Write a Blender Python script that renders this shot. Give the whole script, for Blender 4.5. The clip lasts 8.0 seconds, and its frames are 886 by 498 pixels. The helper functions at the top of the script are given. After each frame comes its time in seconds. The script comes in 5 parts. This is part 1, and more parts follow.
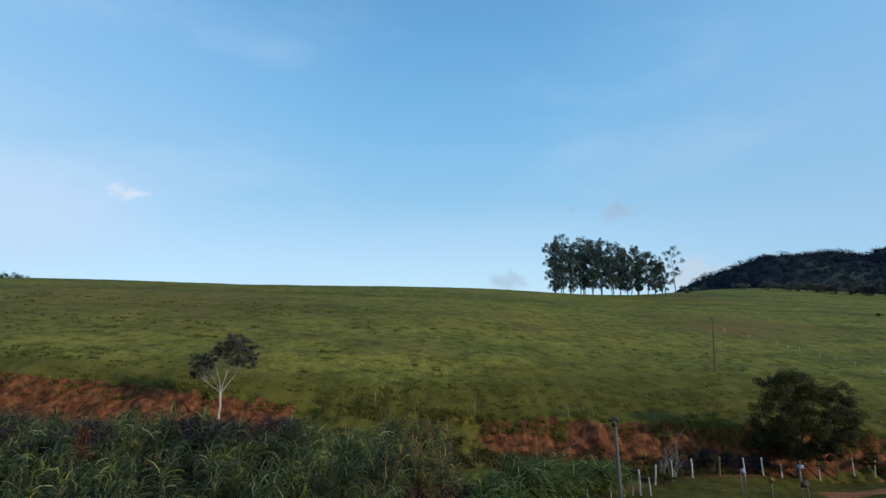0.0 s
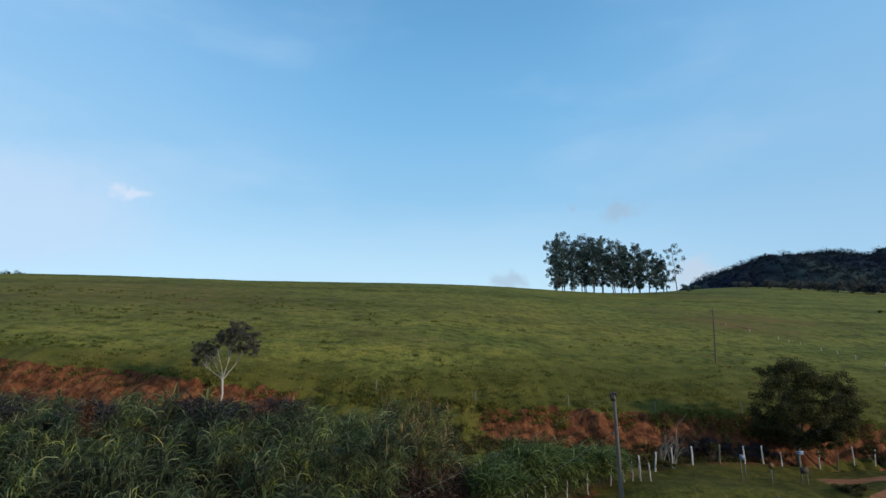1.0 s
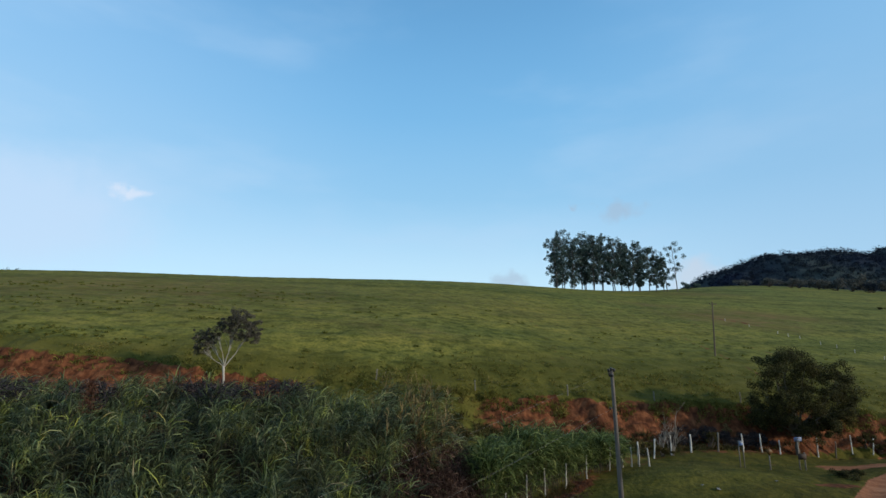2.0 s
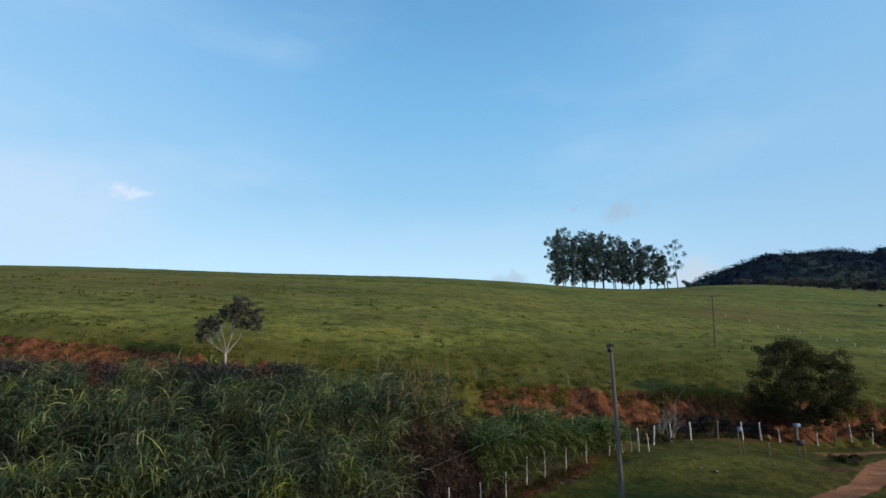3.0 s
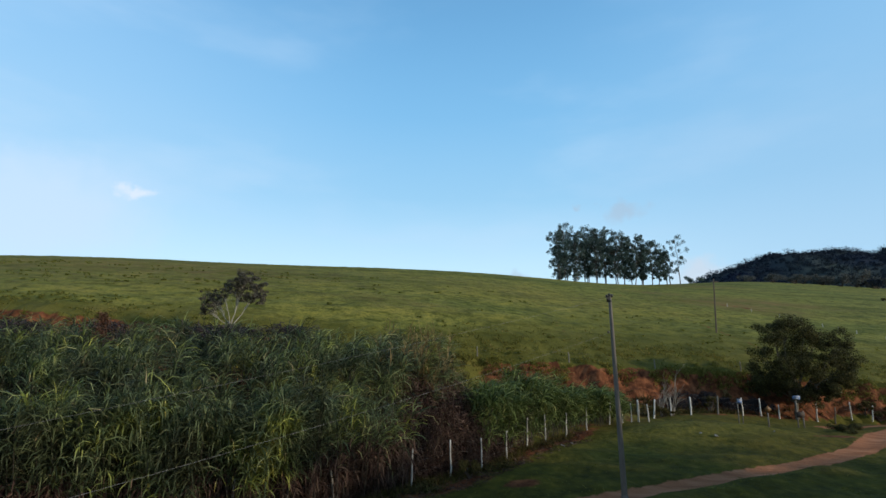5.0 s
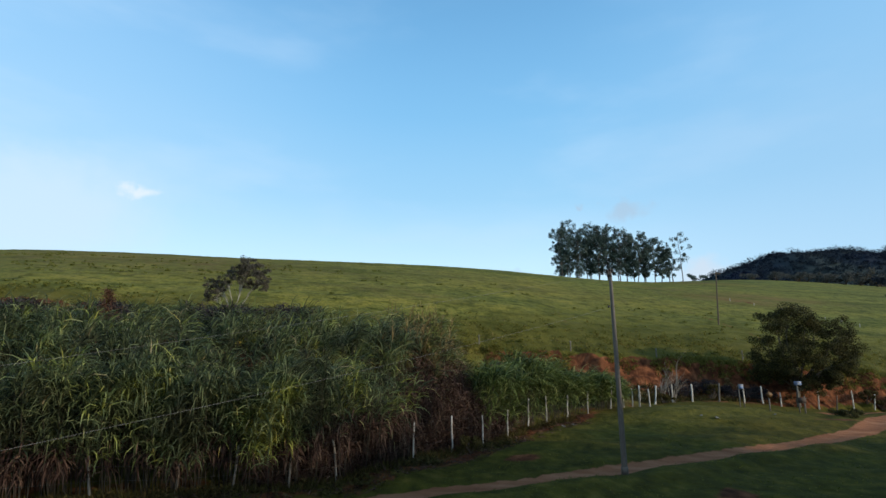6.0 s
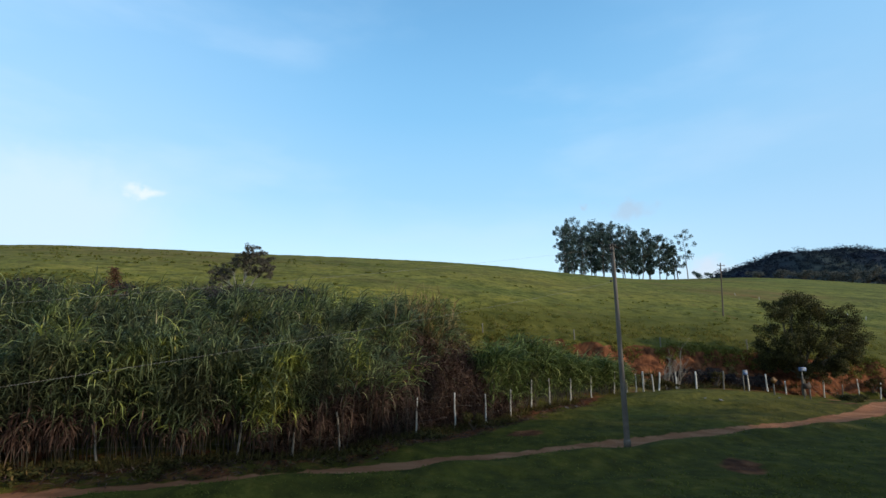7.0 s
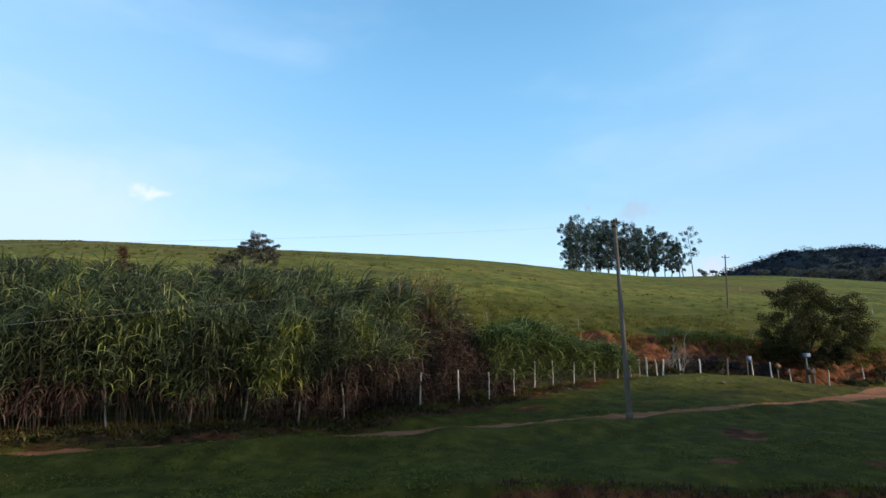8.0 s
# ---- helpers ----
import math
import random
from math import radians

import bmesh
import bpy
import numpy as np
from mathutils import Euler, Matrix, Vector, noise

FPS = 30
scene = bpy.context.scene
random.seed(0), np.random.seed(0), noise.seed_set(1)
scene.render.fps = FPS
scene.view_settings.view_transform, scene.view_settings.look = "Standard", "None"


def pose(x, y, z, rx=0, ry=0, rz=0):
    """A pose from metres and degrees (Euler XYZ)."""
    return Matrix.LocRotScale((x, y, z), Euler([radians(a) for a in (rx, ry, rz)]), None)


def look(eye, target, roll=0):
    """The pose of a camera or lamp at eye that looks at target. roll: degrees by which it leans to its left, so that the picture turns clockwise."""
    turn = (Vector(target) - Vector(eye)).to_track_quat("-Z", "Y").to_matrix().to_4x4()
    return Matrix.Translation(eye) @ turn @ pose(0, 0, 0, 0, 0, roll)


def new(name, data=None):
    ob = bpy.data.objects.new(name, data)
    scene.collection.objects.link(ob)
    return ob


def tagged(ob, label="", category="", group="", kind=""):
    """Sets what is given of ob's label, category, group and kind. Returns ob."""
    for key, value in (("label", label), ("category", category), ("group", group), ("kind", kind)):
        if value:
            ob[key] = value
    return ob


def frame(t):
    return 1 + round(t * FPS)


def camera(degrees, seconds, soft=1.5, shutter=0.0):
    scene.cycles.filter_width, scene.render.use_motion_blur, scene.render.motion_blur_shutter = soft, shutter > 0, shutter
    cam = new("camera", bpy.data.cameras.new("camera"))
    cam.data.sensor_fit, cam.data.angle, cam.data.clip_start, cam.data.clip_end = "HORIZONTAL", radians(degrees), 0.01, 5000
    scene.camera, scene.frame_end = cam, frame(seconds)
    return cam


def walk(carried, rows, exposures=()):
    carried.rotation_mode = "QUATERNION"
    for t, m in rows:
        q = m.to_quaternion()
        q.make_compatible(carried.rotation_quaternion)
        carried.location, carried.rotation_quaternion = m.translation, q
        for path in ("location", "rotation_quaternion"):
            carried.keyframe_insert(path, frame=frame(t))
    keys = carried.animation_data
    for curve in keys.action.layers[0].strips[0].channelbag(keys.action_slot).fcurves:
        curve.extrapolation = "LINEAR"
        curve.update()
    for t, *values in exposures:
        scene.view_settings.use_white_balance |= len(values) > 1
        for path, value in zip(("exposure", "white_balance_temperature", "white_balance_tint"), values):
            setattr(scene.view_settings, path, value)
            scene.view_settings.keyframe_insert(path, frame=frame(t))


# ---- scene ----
cam = camera(84.1, 8.0, soft=1.5)
METRES, EYE, TILT, LEAN, TURN = 8.0, 11.3, 10.0, 0.0, 0.0
ROWS = [
    (0.0, 0.0, 0.0, 0.0, 0.0, 0.0, -0.0),
    (0.5, 0.0014, -0.0106, -0.0588, 0.09, -0.01, -0.01),
    (1.0, 0.0027, -0.0231, -0.1188, 0.14, -0.01, -0.02),
    (2.5, 0.0067, -0.0611, -0.2908, 0.2, -0.03, -0.02),
    (3.0, 0.0068, -0.0736, -0.3528, 0.26, -0.01, -0.04),
    (3.5, 0.007, -0.0819, -0.4142, 0.31, -0.0, -0.05),
    (4.0, 0.0077, -0.0928, -0.4778, 0.39, 0.01, -0.08),
    (4.5, 0.0086, -0.1073, -0.5391, 0.46, 0.0, -0.1),
    (6.0, 0.0164, -0.139, -0.7279, 0.83, -0.1, -0.17),
    (6.5, 0.0212, -0.1427, -0.7925, 1.08, -0.08, -0.11),
    (7.0, 0.025, -0.1499, -0.8568, 1.31, -0.1, -0.08),
    (7.5, 0.027, -0.1611, -0.9194, 1.55, -0.1, -0.06),
    (8.0, 0.0313, -0.1755, -0.9823, 1.83, -0.11, -0.03),
]
walk(cam, [(t, pose(0, 0, EYE, TILT, LEAN, TURN) @ pose(METRES * x, METRES * y, METRES * z, 90 + pitch, roll, yaw)) for t, x, y, z, yaw, pitch, roll in ROWS], [(0.0, 0.43, 6280, 10), (3.0, 0.50, 6380, 10), (4.5, 0.56, 6450, 10), (6.0, 0.67, 6520, 10), (8.0, 0.80, 6610, 12)])

# ---------------------------------------------------------------- sky and sun
SUN_DIR = Vector((0.90, -0.29, 0.30)).normalized()
SKY_TINT = (0.62, 1.02, 1.10)
# haze: height above the horizon, colour
HAZE = [(0.05, (3.05, 4.05, 4.65)), (0.14, (2.55, 3.65, 4.50)), (0.27, (1.55, 2.90, 4.10)), (0.42, (1.07, 2.52, 4.02)), (0.58, (0.86, 2.29, 3.95))]
# small clouds: direction, size, colour, cover
CLOUDS = [((-0.90, 1, 0.26), 0.25, (2.75, 3.55, 4.5), 0.75),
          ((-0.690, 1, 0.302), 0.030, (3.5, 3.9, 4.5), 0.75),
          ((-0.655, 1, 0.288), 0.034, (3.5, 3.9, 4.5), 0.8),
          ((0.366, 1, 0.255), 0.050, (1.9, 2.4, 3.0), 0.55),
          ((0.277, 1, 0.264), 0.022, (1.9, 2.4, 3.0), 0.5),
          ((0.134, 1, 0.107), 0.055, (2.0, 2.5, 3.1), 0.6),
          ((0.51, 1, 0.125), 0.070, (3.0, 3.2, 3.6), 0.6)]
world = bpy.data.worlds.new("sky")
scene.world = world
world.use_nodes = True
wt = world.node_tree
for n in list(wt.nodes):
    wt.nodes.remove(n)
w_out = wt.nodes.new("ShaderNodeOutputWorld")
w_bg = wt.nodes.new("ShaderNodeBackground")
w_sky = wt.nodes.new("ShaderNodeTexSky")
w_sky.sky_type = 'NISHITA'
w_sky.sun_disc = False
w_sky.sun_elevation = math.asin(SUN_DIR.z)
w_sky.sun_rotation = math.atan2(SUN_DIR.x, SUN_DIR.y)
w_sky.air_density = 1.0
w_sky.dust_density = 0.4
w_sky.ozone_density = 2.0
w_bg.inputs["Strength"].default_value = 0.15


def sky_node(kind, op=None, **vals):
    n = wt.nodes.new(kind)
    if op:
        n.operation = op
    for k, v in vals.items():
        n.inputs[int(k[1:])].default_value = v
    return n


def sky_math(op, a, b, clamp=True):
    n = sky_node("ShaderNodeMath", op)
    n.use_clamp = clamp
    for s, v in ((n.inputs[0], a), (n.inputs[1], b)):
        if isinstance(v, (int, float)):
            s.default_value = v
        else:
            wt.links.new(v, s)
    return n.outputs[0]


def sky_mix(fac, a, b, mode='MIX'):
    n = wt.nodes.new("ShaderNodeMix")
    n.data_type, n.blend_type = 'RGBA', mode
    for s, v in ((n.inputs[0], fac), (n.inputs[6], a), (n.inputs[7], b)):
        if isinstance(v, (int, float)):
            s.default_value = v
        elif isinstance(v, tuple):
            s.default_value = (*v, 1)
        else:
            wt.links.new(v, s)
    return n.outputs[2]


# thin cloud: a veil towards the horizon, soft banks, and a few small clouds
w_co = wt.nodes.new("ShaderNodeTexCoord")
w_map = wt.nodes.new("ShaderNodeMapping")
w_map.inputs["Scale"].default_value = (1.0, 1.0, 3.2)
wt.links.new(w_co.outputs["Generated"], w_map.inputs["Vector"])


def sky_noise(scale, detail, src):
    n = wt.nodes.new("ShaderNodeTexNoise")
    n.inputs["Scale"].default_value = scale
    n.inputs["Detail"].default_value = detail
    wt.links.new(src, n.inputs["Vector"])
    return n.outputs["Fac"], n.outputs["Color"]


def sky_range(v, lo, hi):
    n = sky_node("ShaderNodeMapRange")
    n.interpolation_type = 'SMOOTHSTEP'
    n.inputs[1].default_value, n.inputs[2].default_value = lo, hi
    wt.links.new(v, n.inputs[0])
    return n.outputs[0]


w_sep = wt.nodes.new("ShaderNodeSeparateXYZ")
wt.links.new(w_co.outputs["Generated"], w_sep.inputs[0])
veil = sky_math('SUBTRACT', 1.0, sky_range(w_sep.outputs["Z"], 0.30, 0.95))
soft, _ = sky_noise(2.6, 6.0, w_map.outputs[0])
w_haze = wt.nodes.new("ShaderNodeValToRGB")
w_el = w_haze.color_ramp.elements
for i, (h, c) in enumerate(HAZE):
    e = w_el[i] if i < 2 else w_el.new(h)
    e.position, e.color = h, (*c, 1)
wt.links.new(w_sep.outputs["Z"], w_haze.inputs[0])
south = sky_math('MULTIPLY', sky_range(sky_math('MULTIPLY', w_sep.outputs["Y"], -1.0), -0.1, 0.6), 0.35)
banks = sky_math('MULTIPLY', sky_range(soft, 0.45, 0.72), sky_math('MULTIPLY', veil, 0.30))
west = sky_math('MULTIPLY', sky_range(sky_math('MULTIPLY', w_sep.outputs["X"], -1.0), 0.05, 0.75), sky_math('MULTIPLY', veil, 0.30))
sky_col = sky_mix(1.0, w_sky.outputs[0], SKY_TINT, 'MULTIPLY')
sky_col = sky_mix(sky_math('MULTIPLY', veil, 0.86), sky_col, w_haze.outputs[0])
sky_col = sky_mix(sky_math('ADD', banks, west), sky_col, (2.5, 3.42, 4.42))
east = sky_math('MULTIPLY', sky_range(w_sep.outputs["X"], 0.15, 0.7), sky_math('MULTIPLY', veil, 0.55))
sky_col = sky_mix(east, sky_col, (1.40, 2.45, 3.60))
sky_col = sky_mix(south, sky_col, (3.3, 3.5, 3.7))
_, wob = sky_noise(26.0, 5.0, w_co.outputs["Generated"])
w_off = sky_node("ShaderNodeVectorMath", 'MULTIPLY_ADD')
w_sub = sky_node("ShaderNodeVectorMath", 'SUBTRACT', i1=(0.5, 0.5, 0.5))
wt.links.new(wob, w_sub.inputs[0])
wt.links.new(w_sub.outputs[0], w_off.inputs[0])
w_off.inputs[1].default_value = (0.09, 0.09, 0.06)
wt.links.new(w_co.outputs["Generated"], w_off.inputs[2])
for d, rad, colour, amount in CLOUDS:
    v = Vector(d).normalized()
    df = sky_node("ShaderNodeVectorMath", 'SUBTRACT', i1=tuple(v))
    wt.links.new(w_off.outputs[0], df.inputs[0])
    sc = sky_node("ShaderNodeVectorMath", 'MULTIPLY', i1=(1.0, 1.0, 1.9))
    wt.links.new(df.outputs[0], sc.inputs[0])
    ln = sky_node("ShaderNodeVectorMath", 'LENGTH')
    wt.links.new(sc.outputs[0], ln.inputs[0])
    spot = sky_math('SUBTRACT', 1.0, sky_range(ln.outputs["Value"], rad * 0.25, rad))
    sky_col = sky_mix(sky_math('MULTIPLY', spot, amount), sky_col, colour)
wt.links.new(sky_col, w_bg.inputs["Color"])
wt.links.new(w_bg.outputs[0], w_out.inputs["Surface"])

sun = new("sun", bpy.data.lights.new("sun", 'SUN'))
sun.data.energy = 2.6
sun.data.angle = radians(2.0)
sun.data.color = (1.0, 0.88, 0.70)
sun.matrix_world = look(SUN_DIR * 400, (0, 0, 0))


# ---------------------------------------------------------------- materials
def mat_new(name, rough=0.8, spec=0.3):
    m = bpy.data.materials.new(name)
    m.use_nodes = True
    nt = m.node_tree
    b = nt.nodes["Principled BSDF"]
    b.inputs["Roughness"].default_value = rough
    b.inputs["Specular IOR Level"].default_value = spec
    return m, nt, b


def nd(nt, kind, **inputs):
    n = nt.nodes.new(kind)
    for k, v in inputs.items():
        n.inputs[k.replace("_", " ")].default_value = v
    return n


def noise_tex(nt, scale, detail=4.0, stretch=None, rough=0.55):
    co = nt.nodes.new("ShaderNodeTexCoord")
    n = nd(nt, "ShaderNodeTexNoise", Scale=scale, Detail=detail, Roughness=rough)
    if stretch:
        mp = nt.nodes.new("ShaderNodeMapping")
        mp.inputs["Scale"].default_value = stretch
        nt.links.new(co.outputs["Object"], mp.inputs["Vector"])
        nt.links.new(mp.outputs[0], n.inputs["Vector"])
    else:
        nt.links.new(co.outputs["Object"], n.inputs["Vector"])
    return n.outputs["Fac"]


def ramp(nt, fac, stops):
    r = nt.nodes.new("ShaderNodeValToRGB")
    e = r.color_ramp.elements
    e[0].position, e[0].color = stops[0][0], (*stops[0][1], 1)
    e[1].position, e[1].color = stops[-1][0], (*stops[-1][1], 1)
    for p, c in stops[1:-1]:
        q = e.new(p)
        q.color = (*c, 1)
    nt.links.new(fac, r.inputs[0])
    return r.outputs[0]


def mix(nt, fac, a, b, mode='MIX'):
    n = nt.nodes.new("ShaderNodeMix")
    n.data_type, n.blend_type = 'RGBA', mode
    for sock, v in ((n.inputs[0], fac), (n.inputs[6], a), (n.inputs[7], b)):
        if isinstance(v, (int, float)):
            sock.default_value = v
        elif isinstance(v, tuple):
            sock.default_value = (*v, 1)
        else:
            nt.links.new(v, sock)
    return n.outputs[2]


def mathn(nt, op, a, b=0.0):
    n = nt.nodes.new("ShaderNodeMath")
    n.operation = op
    n.use_clamp = True
    for sock, v in ((n.inputs[0], a), (n.inputs[1], b)):
        if isinstance(v, (int, float)):
            sock.default_value = v
        else:
            nt.links.new(v, sock)
    return n.outputs[0]


def attr(nt, name):
    a = nt.nodes.new("ShaderNodeAttribute")
    a.attribute_name = name
    return a.outputs["Fac"]


def bump(nt, b, height, strength, dist):
    n = nd(nt, "ShaderNodeBump", Strength=strength, Distance=dist)
    nt.links.new(height, n.inputs["Height"])
    nt.links.new(n.outputs[0], b.inputs["Normal"])


def mat_surface(name, stops, scale, rough=0.85, bump_scale=30.0, bump_d=0.01, stretch=None, spec=0.3, metallic=0.0):
    m, nt, b = mat_new(name, rough, spec)
    n1 = noise_tex(nt, scale, 5.0, stretch)
    n2 = noise_tex(nt, bump_scale, 4.0, stretch)
    col = ramp(nt, n1, stops)
    col = mix(nt, 0.5, col, ramp(nt, n2, [(0.3, (0.72, 0.72, 0.72)), (0.7, (1.15, 1.15, 1.15))]), 'MULTIPLY')
    nt.links.new(col, b.inputs["Base Color"])
    b.inputs["Metallic"].default_value = metallic
    bump(nt, b, n2, 0.6, bump_d)
    return m


def mat_leaf(name, stops, patch=0.25, patch_stops=None, translucent=0.25, rough=0.42, spec=0.4):
    """Foliage: every leaf has its own tone, and larger patches drift in colour."""
    m, nt, b = mat_new(name, rough, spec)
    g = nt.nodes.new("ShaderNodeNewGeometry")
    col = ramp(nt, g.outputs["Random Per Island"], stops)
    if patch_stops:
        col = mix(nt, 0.75, col, ramp(nt, noise_tex(nt, patch, 3.0), patch_stops), 'MULTIPLY')
    nt.links.new(col, b.inputs["Base Color"])
    tr = nt.nodes.new("ShaderNodeBsdfTranslucent")
    nt.links.new(col, tr.inputs["Color"])
    ms = nt.nodes.new("ShaderNodeMixShader")
    ms.inputs[0].default_value = translucent
    nt.links.new(b.outputs[0], ms.inputs[1])
    nt.links.new(tr.outputs[0], ms.inputs[2])
    nt.links.new(ms.outputs[0], nt.nodes["Material Output"].inputs["Surface"])
    return m


def mat_ground():
    m, nt, b = mat_new("pasture_and_soil", 0.95, 0.05)
    fine = noise_tex(nt, 3.2, 6.0)
    mid = noise_tex(nt, 0.30, 5.0, (0.45, 0.5, 2.0))
    big = noise_tex(nt, 0.035, 4.0, (0.35, 1.0, 0.0))
    grass = ramp(nt, mid, [(0.30, (0.074, 0.077, 0.0220)), (0.45, (0.114, 0.113, 0.0310)), (0.58, (0.136, 0.129, 0.0355)), (0.74, (0.168, 0.151, 0.0440))])
    band = noise_tex(nt, 0.11, 4.0, (0.10, 0.20, 3.6), 0.6)
    grass = mix(nt, 0.75, grass, ramp(nt, band, [(0.36, (0.50, 0.60, 0.50)), (0.44, (0.90, 0.94, 0.90)), (0.60, (1.16, 1.12, 1.0))]), 'MULTIPLY')
    grass = mix(nt, 0.8, grass, ramp(nt, big, [(0.3, (0.78, 0.92, 0.92)), (0.5, (1.0, 1.0, 0.95)), (0.7, (1.16, 1.07, 0.95))]), 'MULTIPLY')
    tuss = noise_tex(nt, 1.0, 3.0, (0.60, 0.8, 1.5), 0.6)
    grass = mix(nt, 0.8, grass, ramp(nt, tuss, [(0.36, (0.34, 0.42, 0.30)), (0.46, (0.84, 0.88, 0.82)), (0.60, (1.20, 1.17, 1.04))]), 'MULTIPLY')
    grass = mix(nt, 0.9, grass, ramp(nt, fine, [(0.34, (0.56, 0.62, 0.55)), (0.48, (0.96, 0.98, 0.95)), (0.66, (1.30, 1.28, 1.15))]), 'MULTIPLY')
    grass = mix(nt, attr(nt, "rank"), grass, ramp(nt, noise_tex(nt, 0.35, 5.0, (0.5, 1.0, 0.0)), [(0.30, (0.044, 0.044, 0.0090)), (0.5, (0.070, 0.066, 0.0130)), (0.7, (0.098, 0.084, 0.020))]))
    # dried-out tone; the same mix also brightens the left hillside
    grass = mix(nt, attr(nt, "dry"), grass, ramp(nt, noise_tex(nt, 0.6, 6.0, (0.4, 1.0, 0.0)), [(0.38, (0.100, 0.092, 0.021)), (0.52, (0.135, 0.098, 0.032)), (0.68, (0.19, 0.115, 0.055))]))
    lush = ramp(nt, noise_tex(nt, 1.6, 6.0), [(0.3, (0.0360, 0.0330, 0.0080)), (0.55, (0.0680, 0.0590, 0.0110)), (0.75, (0.1180, 0.0880, 0.0190))])
    lush = mix(nt, 0.8, lush, ramp(nt, noise_tex(nt, 0.5, 4.0), [(0.34, (0.72, 0.76, 0.80)), (0.5, (1.0, 1.0, 1.0)), (0.64, (1.18, 1.20, 1.05))]), 'MULTIPLY')
    grass = mix(nt, attr(nt, "verge"), grass, lush)
    soil = ramp(nt, noise_tex(nt, 1.3, 7.0), [(0.25, (0.040, 0.0165, 0.0100)), (0.45, (0.112, 0.0420, 0.0200)), (0.6, (0.185, 0.0700, 0.0310)), (0.8, (0.265, 0.125, 0.064))])
    soil = mix(nt, 0.7, soil, ramp(nt, noise_tex(nt, 2.0, 5.0, (1.6, 1.0, 0.35)), [(0.35, (0.35, 0.32, 0.32)), (0.6, (1.1, 1.1, 1.1))]), 'MULTIPLY')
    road = ramp(nt, noise_tex(nt, 1.1, 7.0, (0.35, 1.5, 1.0)), [(0.25, (0.155, 0.062, 0.031)), (0.5, (0.250, 0.105, 0.053)), (0.75, (0.340, 0.165, 0.092))])
    edge = noise_tex(nt, 2.2, 6.0)
    f_soil = ramp(nt, mathn(nt, 'ADD', mathn(nt, 'MULTIPLY', attr(nt, "soil"), 0.72), mathn(nt, 'MULTIPLY', noise_tex(nt, 0.9, 7.0, None, 0.7), 0.75)), [(0.66, (0, 0, 0)), (0.76, (1, 1, 1))])
    f_road = ramp(nt, mathn(nt, 'ADD', mathn(nt, 'MULTIPLY', attr(nt, "road"), 0.66), mathn(nt, 'MULTIPLY', edge, 0.55)), [(0.50, (0, 0, 0)), (0.62, (1, 1, 1))])
    col = mix(nt, f_soil, grass, soil)
    col = mix(nt, f_road, col, road)
    nt.links.new(col, b.inputs["Base Color"])
    bump(nt, b, noise_tex(nt, 3.4, 7.0), 0.8, 0.13)
    return m


M_GROUND = mat_ground()
M_CANE = mat_leaf("elephant_grass_leaf", [(0.0, (0.034, 0.042, 0.022)), (0.40, (0.083, 0.102, 0.045)), (0.70, (0.158, 0.184, 0.077)), (0.90, (0.256, 0.286, 0.122)), (0.97, (0.340, 0.350, 0.150)), (1.0, (0.370, 0.290, 0.155))],
                  0.55, [(0.39, (0.32, 0.30, 0.40)), (0.48, (0.84, 0.88, 0.98)), (0.56, (1.06, 1.10, 1.0)), (0.64, (1.7, 1.56, 0.60))], 0.40, 0.6, 0.18)
M_CANE_LOW = mat_leaf("young_elephant_grass_leaf", [(0.0, (0.030, 0.048, 0.017)), (0.5, (0.084, 0.116, 0.034)), (0.85, (0.180, 0.226, 0.066)), (1.0, (0.33, 0.36, 0.13))], 0.5,
                      [(0.3, (0.75, 0.8, 0.85)), (0.7, (1.15, 1.1, 0.9))], 0.3, 0.65, 0.15)
M_DRY = mat_leaf("dry_leaf", [(0.0, (0.025, 0.015, 0.013)), (0.4, (0.058, 0.034, 0.028)), (0.75, (0.102, 0.065, 0.050)), (1.0, (0.185, 0.132, 0.098))], 0.6,
                 [(0.3, (0.6, 0.55, 0.55)), (0.7, (1.2, 1.1, 1.0))], 0.2, 0.8, 0.1)
M_WEED = mat_leaf("weed_leaf", [(0.0, (0.034, 0.028, 0.012)), (0.4, (0.058, 0.054, 0.018)), (0.75, (0.086, 0.080, 0.024)), (1.0, (0.140, 0.092, 0.040))], 0.7,
                  [(0.3, (0.75, 0.7, 0.7)), (0.7, (1.2, 1.1, 0.95))], 0.2, 0.8, 0.1)
M_RUST = mat_leaf("rust_leaf", [(0.0, (0.045, 0.020, 0.013)), (0.6, (0.090, 0.042, 0.025)), (1.0, (0.15, 0.08, 0.048))], 0.6, None, 0.2, 0.8, 0.1)
M_STRAW = mat_leaf("straw_leaf", [(0.0, (0.120, 0.078, 0.032)), (0.6, (0.215, 0.150, 0.062)), (1.0, (0.34, 0.250, 0.115))], 0.6, None, 0.3, 0.7, 0.1)
M_FAR_SHRUB = mat_leaf("dusty_far_leaf", [(0.0, (0.045, 0.048, 0.046)), (0.6, (0.085, 0.088, 0.080)), (1.0, (0.15, 0.15, 0.13))], 0.3, None, 0.25, 0.8, 0.1)
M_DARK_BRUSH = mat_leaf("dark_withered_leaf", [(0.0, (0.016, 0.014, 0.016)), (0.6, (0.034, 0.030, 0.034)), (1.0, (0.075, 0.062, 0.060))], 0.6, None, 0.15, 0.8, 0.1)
M_STALK = mat_surface("cane_stalk", [(0.3, (0.022, 0.019, 0.013)), (0.7, (0.062, 0.050, 0.034))], 3.0)
